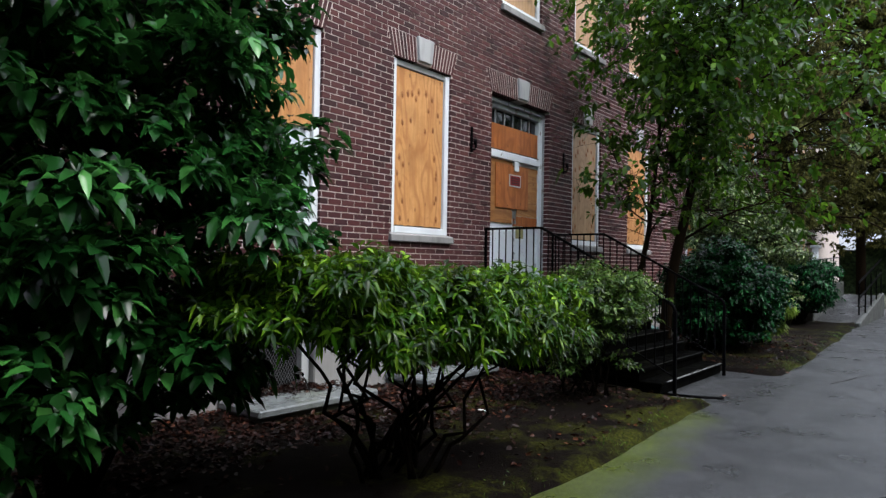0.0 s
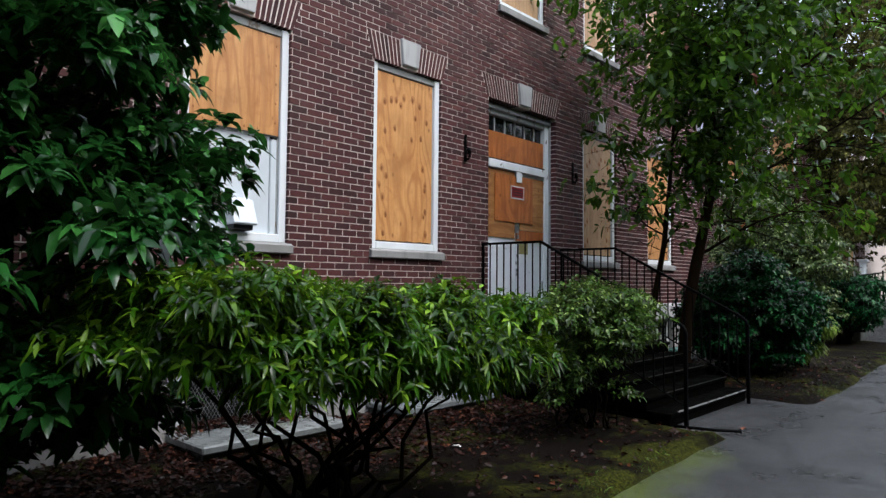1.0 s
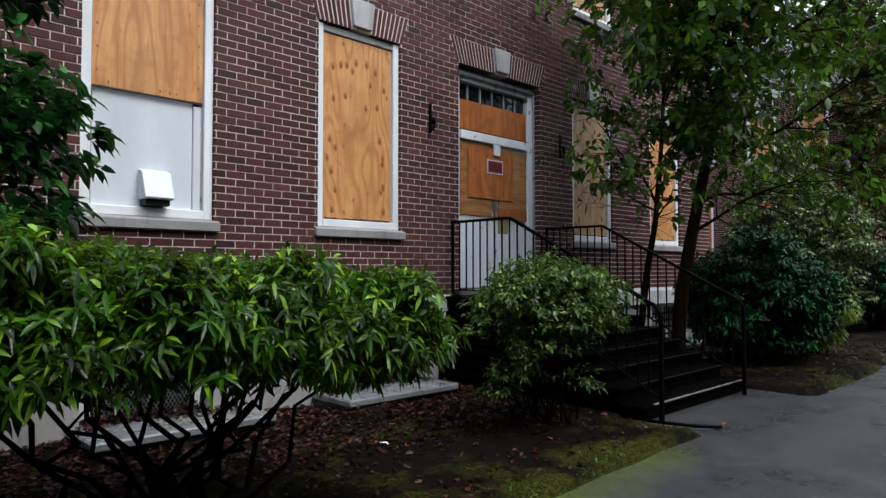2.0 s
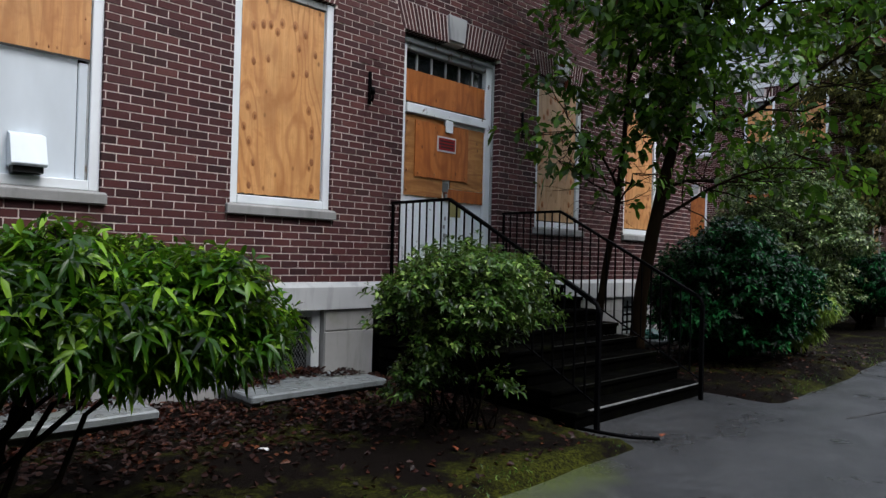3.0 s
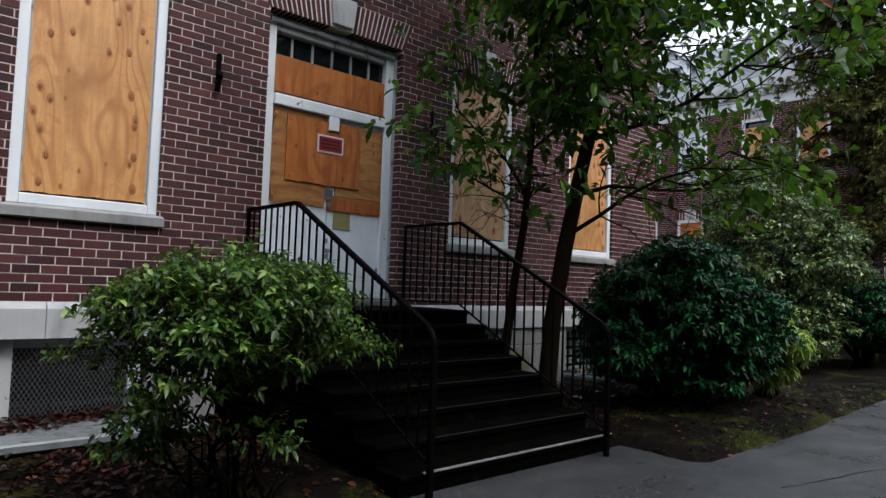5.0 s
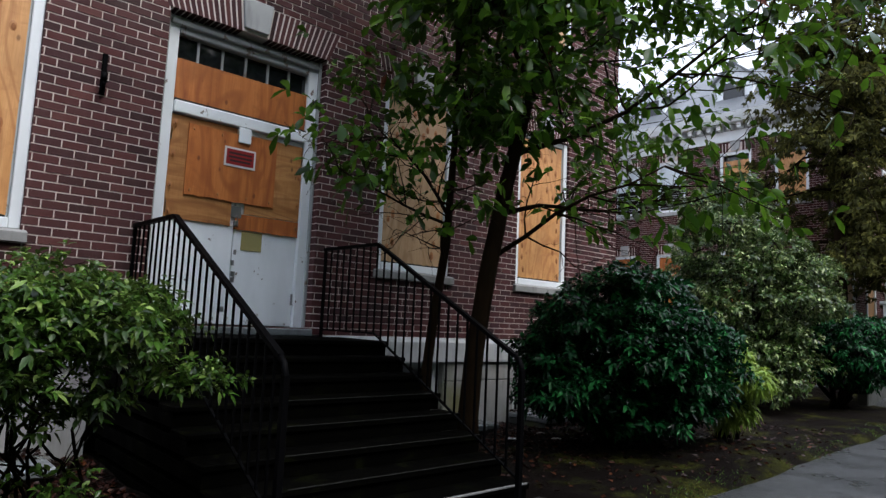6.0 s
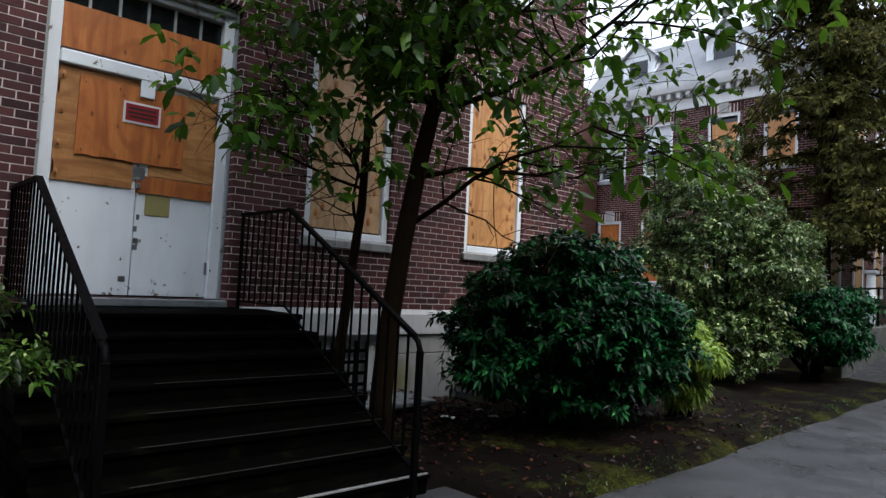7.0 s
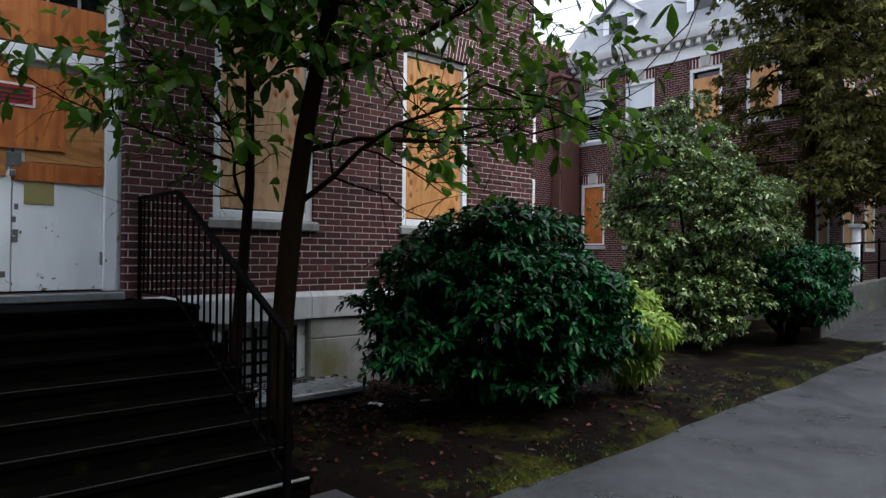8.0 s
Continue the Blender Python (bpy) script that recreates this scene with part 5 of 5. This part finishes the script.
T = [(7.9, 3.2, -0.1), (7.88, 3.2, 0.5), (7.9, 3.19, 1.1), (7.93, 3.17, 1.8), (8.0, 3.15, 2.5), (8.14, 3.14, 3.3), (8.32, 3.12, 4.2), (8.4, 3.1, 5.2)]
broadleaf("young_broadleaf_tree", "young broadleaf tree with sparse green leaves beside the stairs", [lean(p, -0.06, -0.17, 0.9) for p in T], [0.115, 0.095, 0.085, 0.08, 0.07, 0.058, 0.045, 0.03],
          [(lean(p, -0.06, -0.17, 0.9), w, n, r) for p, w, n, r in [((7.99, 3.17, 1.95), (0.55, -0.75, 0.45), 1.7, 0.024), ((8.05, 3.15, 2.35), (0.9, -0.1, 0.22), 2.1, 0.024), ((8.08, 3.15, 2.9), (-0.8, 0.0, 0.45), 0.8, 0.024),
           ((8.12, 3.14, 2.9), (0.8, -0.6, 0.35), 2.6, 0.028), ((8.18, 3.14, 3.5), (-0.6, -0.4, 0.8), 1.7, 0.03), ((8.22, 3.13, 3.6), (0.7, 0.4, 0.5), 2.3, 0.03),
           ((8.28, 3.12, 4.0), (0.3, -0.8, 0.6), 2.2, 0.03), ((8.32, 3.12, 4.2), (-0.7, 0.1, 0.7), 1.9, 0.028), ((8.36, 3.11, 4.7), (0.8, 0.0, 0.6), 2.2, 0.028), ((8.4, 3.1, 5.1), (0.0, 0.1, 1), 2.0, 0.028),
           ((8.34, 3.11, 4.4), (-0.7, -0.6, 0.45), 2.3, 0.032), ((8.36, 3.11, 4.6), (-0.5, 0.7, 0.5), 2.0, 0.03), ((8.38, 3.1, 4.9), (0.5, 0.7, 0.5), 2.3, 0.03), ((8.38, 3.1, 5.0), (0.6, -0.7, 0.5), 2.6, 0.03), ((8.4, 3.1, 5.15), (-0.7, -0.2, 0.7), 2.3, 0.028)]],
          61, 0.135, 0.074, 1, 0.85)
T2 = [(7.7, 3.68, -0.1), (7.72, 3.66, 0.6), (7.78, 3.62, 1.4), (7.84, 3.57, 2.1), (7.86, 3.56, 3.0), (7.82, 3.55, 4.0)]
broadleaf("slender_sapling", "slender sapling with a thin dark stem behind the tree", [lean(p, -0.1, -0.13, 1.0) for p in T2], [0.055, 0.05, 0.045, 0.038, 0.03, 0.02],
          [(lean(p, -0.1, -0.13, 1.0), w, n, r) for p, w, n, r in [((7.84, 3.57, 2.25), (-0.95, -0.05, 0.14), 1.25, 0.016), ((7.83, 3.57, 1.9), (-0.7, -0.3, 0.4), 0.9, 0.018), ((7.85, 3.56, 2.3), (-0.8, 0.0, 0.7), 1.2, 0.02), ((7.86, 3.56, 2.8), (0.4, -0.6, 0.6), 1.2, 0.018), ((7.85, 3.56, 3.4), (-0.6, -0.2, 0.7), 1.2, 0.018), ((7.82, 3.55, 3.9), (0, 0, 1), 1.2, 0.018)]],
          71, 0.135, 0.072, 1, 0.6)

# ---- the conifers beyond ----


def conifer(label, x, y, height, reach, seed, boughs, bare=0.0):
    rng = np.random.default_rng(seed)
    t = thing("conifer", label, "tree", "conifers before the far wing", at=(x, y, 0))
    top = (x + 0.2, y + 0.1, height)
    part("trunk", tube(wobble((x, y, -0.1), top, 8, 0.08, rng), [0.2 - 0.02 * i for i in range(9)], 10), BARK, t, "dark straight conifer trunk")
    pts, ways = [], []
    for _ in range(boughs):
        h = rng.uniform(0.28, 1.0) * height
        a = rng.uniform(0, 2 * math.pi)
        if math.cos(a) * -0.34 + math.sin(a) * 0.94 > 0.1 and rng.random() < bare:
            continue
        r = reach * (1.15 - 0.75 * h / height) * rng.uniform(0.6, 1.1)
        end = (x + math.cos(a) * r, y + math.sin(a) * r, h - 0.25 * r + rng.normal() * 0.2)
        line = wobble((x, y, h), end, 5, 0.08, rng, 0.12 * r)
        part("bough", tube(line, [0.045 - 0.007 * i for i in range(6)], 5), BARK, t)
        for i in range(1, 6):
            for _ in range(5):
                p = np.array(line[i]) + rng.normal(size=3) * np.array([0.26, 0.26, 0.12])
                pts.append(p)
                w = np.array([math.cos(a), math.sin(a), -0.25]) + rng.normal(size=3) * 0.7
                ways.append(w / np.linalg.norm(w))
    p, d = sprays(np.array(pts), np.array(ways), 5, 0.1, seed + 3)
    b, w, u = whorls(p, d, 4, 0.8, seed + 1)
    link_mesh("foliage", leaves_mesh("foliage", b, w, u, 0.15, 0.065, 0.3, 0.2, seed + 2), NEEDLE, t, kind="stuff")


conifer("tall dark conifer with drooping brown-green boughs before the wing", 23.0, 4.65, 11.5, 3.6, 81, 125, 0.55)
conifer("tall dark conifer with drooping boughs beyond the ramp", 27.5, 2.9, 12.5, 3.2, 85, 130)
conifer("dark conifer at the far end of the path", 34.0, 1.6, 12.0, 3.8, 89, 110)

# ---- fallen leaves and small things ----


def litter(name, label, n, x0, x1, y0, y1, seed, dense):
    rng = np.random.default_rng(seed)
    p = []
    while len(p) < n:
        x, y = rng.uniform(x0, x1), rng.uniform(y0, y1)
        if 5.2 < x < 7.7 and y > 2.2:
            continue
        if rng.random() < dense(x, y) and y > edge_y(x) + 0.05:
            on_slab = any(c - 0.64 < x < c + 0.87 and y > 4.32 for c in W_C)
            if on_slab and y < 4.74 + 0.1 * math.sin(5 * x):
                continue
            p.append((x, y, (0.176 if on_slab else bed_height(x, y) + 0.004) + 0.012 * rng.random()))
    p = np.array(p)
    a = rng.uniform(0, 2 * np.pi, n)
    way = np.stack([np.cos(a), np.sin(a), rng.normal(size=n) * 0.3], 1)
    up = np.stack([rng.normal(size=n) * 0.5, rng.normal(size=n) * 0.5, np.ones(n)], 1)
    ob = link_mesh(name, leaves_mesh(name, p, way, up, 0.062, 0.036, 0.0, 0.5, seed + 1), LITTER, None, label, "stuff")
    return tagged(ob, category="leaf litter")


litter("leaf_litter", "brown fallen leaves lying on the damp soil bed", 6500, -2.5, 5.2, 1.8, 4.98, 91, lambda x, y: min(1.0, 0.1 + max(0.0, (y - 2.7)) * 0.6) * (0.12 if x < 1.6 and y < 3.4 else 1.0))
litter("leaf_litter", "brown fallen leaves under the rhododendron and tree", 3200, 7.7, 14, 1.5, 4.98, 93, lambda x, y: min(1.0, 0.1 + max(0.0, (y - 2.6)) * 0.4))


def slab_heap(c, seed):
    """Leaves blown against the basement window at the back of its slab."""
    rng = np.random.default_rng(seed)
    n = 420
    x = rng.uniform(c - 0.5, c + 0.5, n)
    y = F + 0.06 - np.abs(rng.normal(size=n)) * 0.11 * (1 + 0.5 * np.sin(4 * x))
    z = 0.178 + 0.05 * rng.random(n) * np.clip((y - 4.72) / 0.3, 0, 1)
    a = rng.uniform(0, 2 * np.pi, n)
    way = np.stack([np.cos(a), np.sin(a), rng.normal(size=n) * 0.35], 1)
    up = np.stack([rng.normal(size=n) * 0.6, rng.normal(size=n) * 0.6, np.ones(n)], 1)
    ob = link_mesh("leaf_litter", leaves_mesh("leaf_litter", np.stack([x, y, z], 1), way, up, 0.06, 0.034, 0.0, 0.5, seed + 1), LITTER, None, "brown leaves heaped on the slab by the basement window", "stuff")
    tagged(ob, category="leaf litter")


slab_heap(W_C[0], 111)
slab_heap(W_C[1], 113)


def grass_tufts(n, x0, x1, seed):
    rng = np.random.default_rng(seed)
    x = rng.uniform(x0, x1, n)
    y = np.array([edge_y(v) for v in x]) + np.abs(rng.normal(size=n)) * 0.22 + 0.02
    keep = ~((x > 5.25) & (x < 8.25) & (y < 2.6)) & (np.sin(x * 2.1 + 0.7) + np.sin(x * 5.3) + rng.normal(size=n) * 0.5 > 0.3)
    x, y = x[keep], y[keep]
    p = np.stack([x, y, [bed_height(a, b) - 0.005 for a, b in zip(x, y)]], 1)
    way = np.stack([rng.normal(size=len(x)) * 0.5, rng.normal(size=len(x)) * 0.5, np.ones(len(x))], 1)
    up = rng.normal(size=(len(x), 3))
    ob = link_mesh("edge_grass", leaves_mesh("edge_grass", p, way, up, 0.05, 0.006, 0.3, 0.1, seed), LEAF_AIRY, None, "short mossy grass tufts along the path's edge", "stuff")
    tagged(ob, category="grass")


grass_tufts(6000, -3, 18, 97)

crack = thing("path_crack", "dark wet sunken crack in the asphalt path", "crack", kind="structure")
part("crack_line", tube([(7.7, 0.87, 0.004), (8.0, 0.8, 0.004), (8.35, 0.72, 0.004), (8.7, 0.66, 0.004), (9.0, 0.56, 0.004)], [0.006, 0.016, 0.02, 0.014, 0.005], 6), DARK, crack)
edging = thing("bed_edging", "dark rusty metal strip edging the bed by the stairs", "edging strip", at=(5.2, 1.7, 0))
part("strip", tube([(5.26, 2.22, 0.03), (5.24, 2.0, 0.045), (5.3, 1.78, 0.045), (5.42, 1.66, 0.04), (5.5, 1.62, 0.03)], 0.017, 6), IRON, edging)
leaf = tagged(link_mesh("fallen_orange_leaf", leaves_mesh("fallen_orange_leaf", np.array([[5.5, 1.6, 0.05], [3.9, 2.3, 0.075]]), np.array([[1, 0.2, 0.1], [0.3, 1, 0.1]]), np.array([[0, 0.2, 1.0], [0.3, 0, 1]]), 0.085, 0.055, 0.0, 0.4, 5), RUST, None), "orange fallen leaves on the bed's edge", "leaf", kind="stuff")

bag = thing("green_plastic_bag", "crumpled dark green plastic bag on the concrete slab", "bag", at=(10.75, 4.52, 0.17))
bm = bmesh.new()
bmesh.ops.create_icosphere(bm, subdivisions=3, radius=1.0)
for v in bm.verts:
    k = 1 + 0.35 * noise.noise(v.co * 2.3) + 0.12 * noise.noise(v.co * 6)
    v.co = Vector((10.75 + v.co.x * 0.2 * k, 4.55 + v.co.y * 0.14 * k, 0.172 + max(0.0, v.co.z * k + 0.5) * 0.11))
part("crumpled_body", bm, GREENBAG, bag)

def paper_scrap(x, y, size, seed):
    """A torn, crumpled bit of pale wet paper."""
    rng = np.random.default_rng(seed)
    t = thing("paper_scrap", "torn pale wet paper scrap lying on the soil", "paper", "paper scraps under the bushes", at=(x, y, 0.05))
    n = 5
    a = rng.uniform(0, math.pi)
    top, low = [], []
    for j in range(n + 1):
        for i in range(n + 1):
            u, v = (i / n - 0.5) * size * rng.uniform(0.85, 1.1), (j / n - 0.5) * size * 0.5 * rng.uniform(0.8, 1.1)
            px, py = x + u * math.cos(a) - v * math.sin(a), y + u * math.sin(a) + v * math.cos(a)
            z = bed_height(px, py) + 0.006 + 0.018 * rng.random()
            top.append((px, py, z + 0.002))
            low.append((px, py, z))
    m = (n + 1) ** 2
    quads = [(j * (n + 1) + i, j * (n + 1) + i + 1, (j + 1) * (n + 1) + i + 1, (j + 1) * (n + 1) + i) for j in range(n) for i in range(n)]
    link_mesh("sheet", raw_mesh("sheet", top + low, quads + [tuple(m + k for k in q[::-1]) for q in quads]), SIGNWHITE, t)


for k, (x, y, size) in enumerate(((9.82, 3.72, 0.14), (9.3, 3.88, 0.16), (9.9, 4.0, 0.1), (2.85, 3.15, 0.07))):
    paper_scrap(x, y, size, 120 + k)

# ---- the near bricks, one by one ----
shape = raw_mesh("brick", *brick_shape(UNIT - 0.0105, 0.05, COURSE - 0.0105))
shape.materials.append(BRICK)
for x, z in single_bricks:
    ob = new("brick", shape)
    ob.parent = wall_front
    ob.location = (x, F + brick_rng.uniform(-0.0015, 0.002), z)
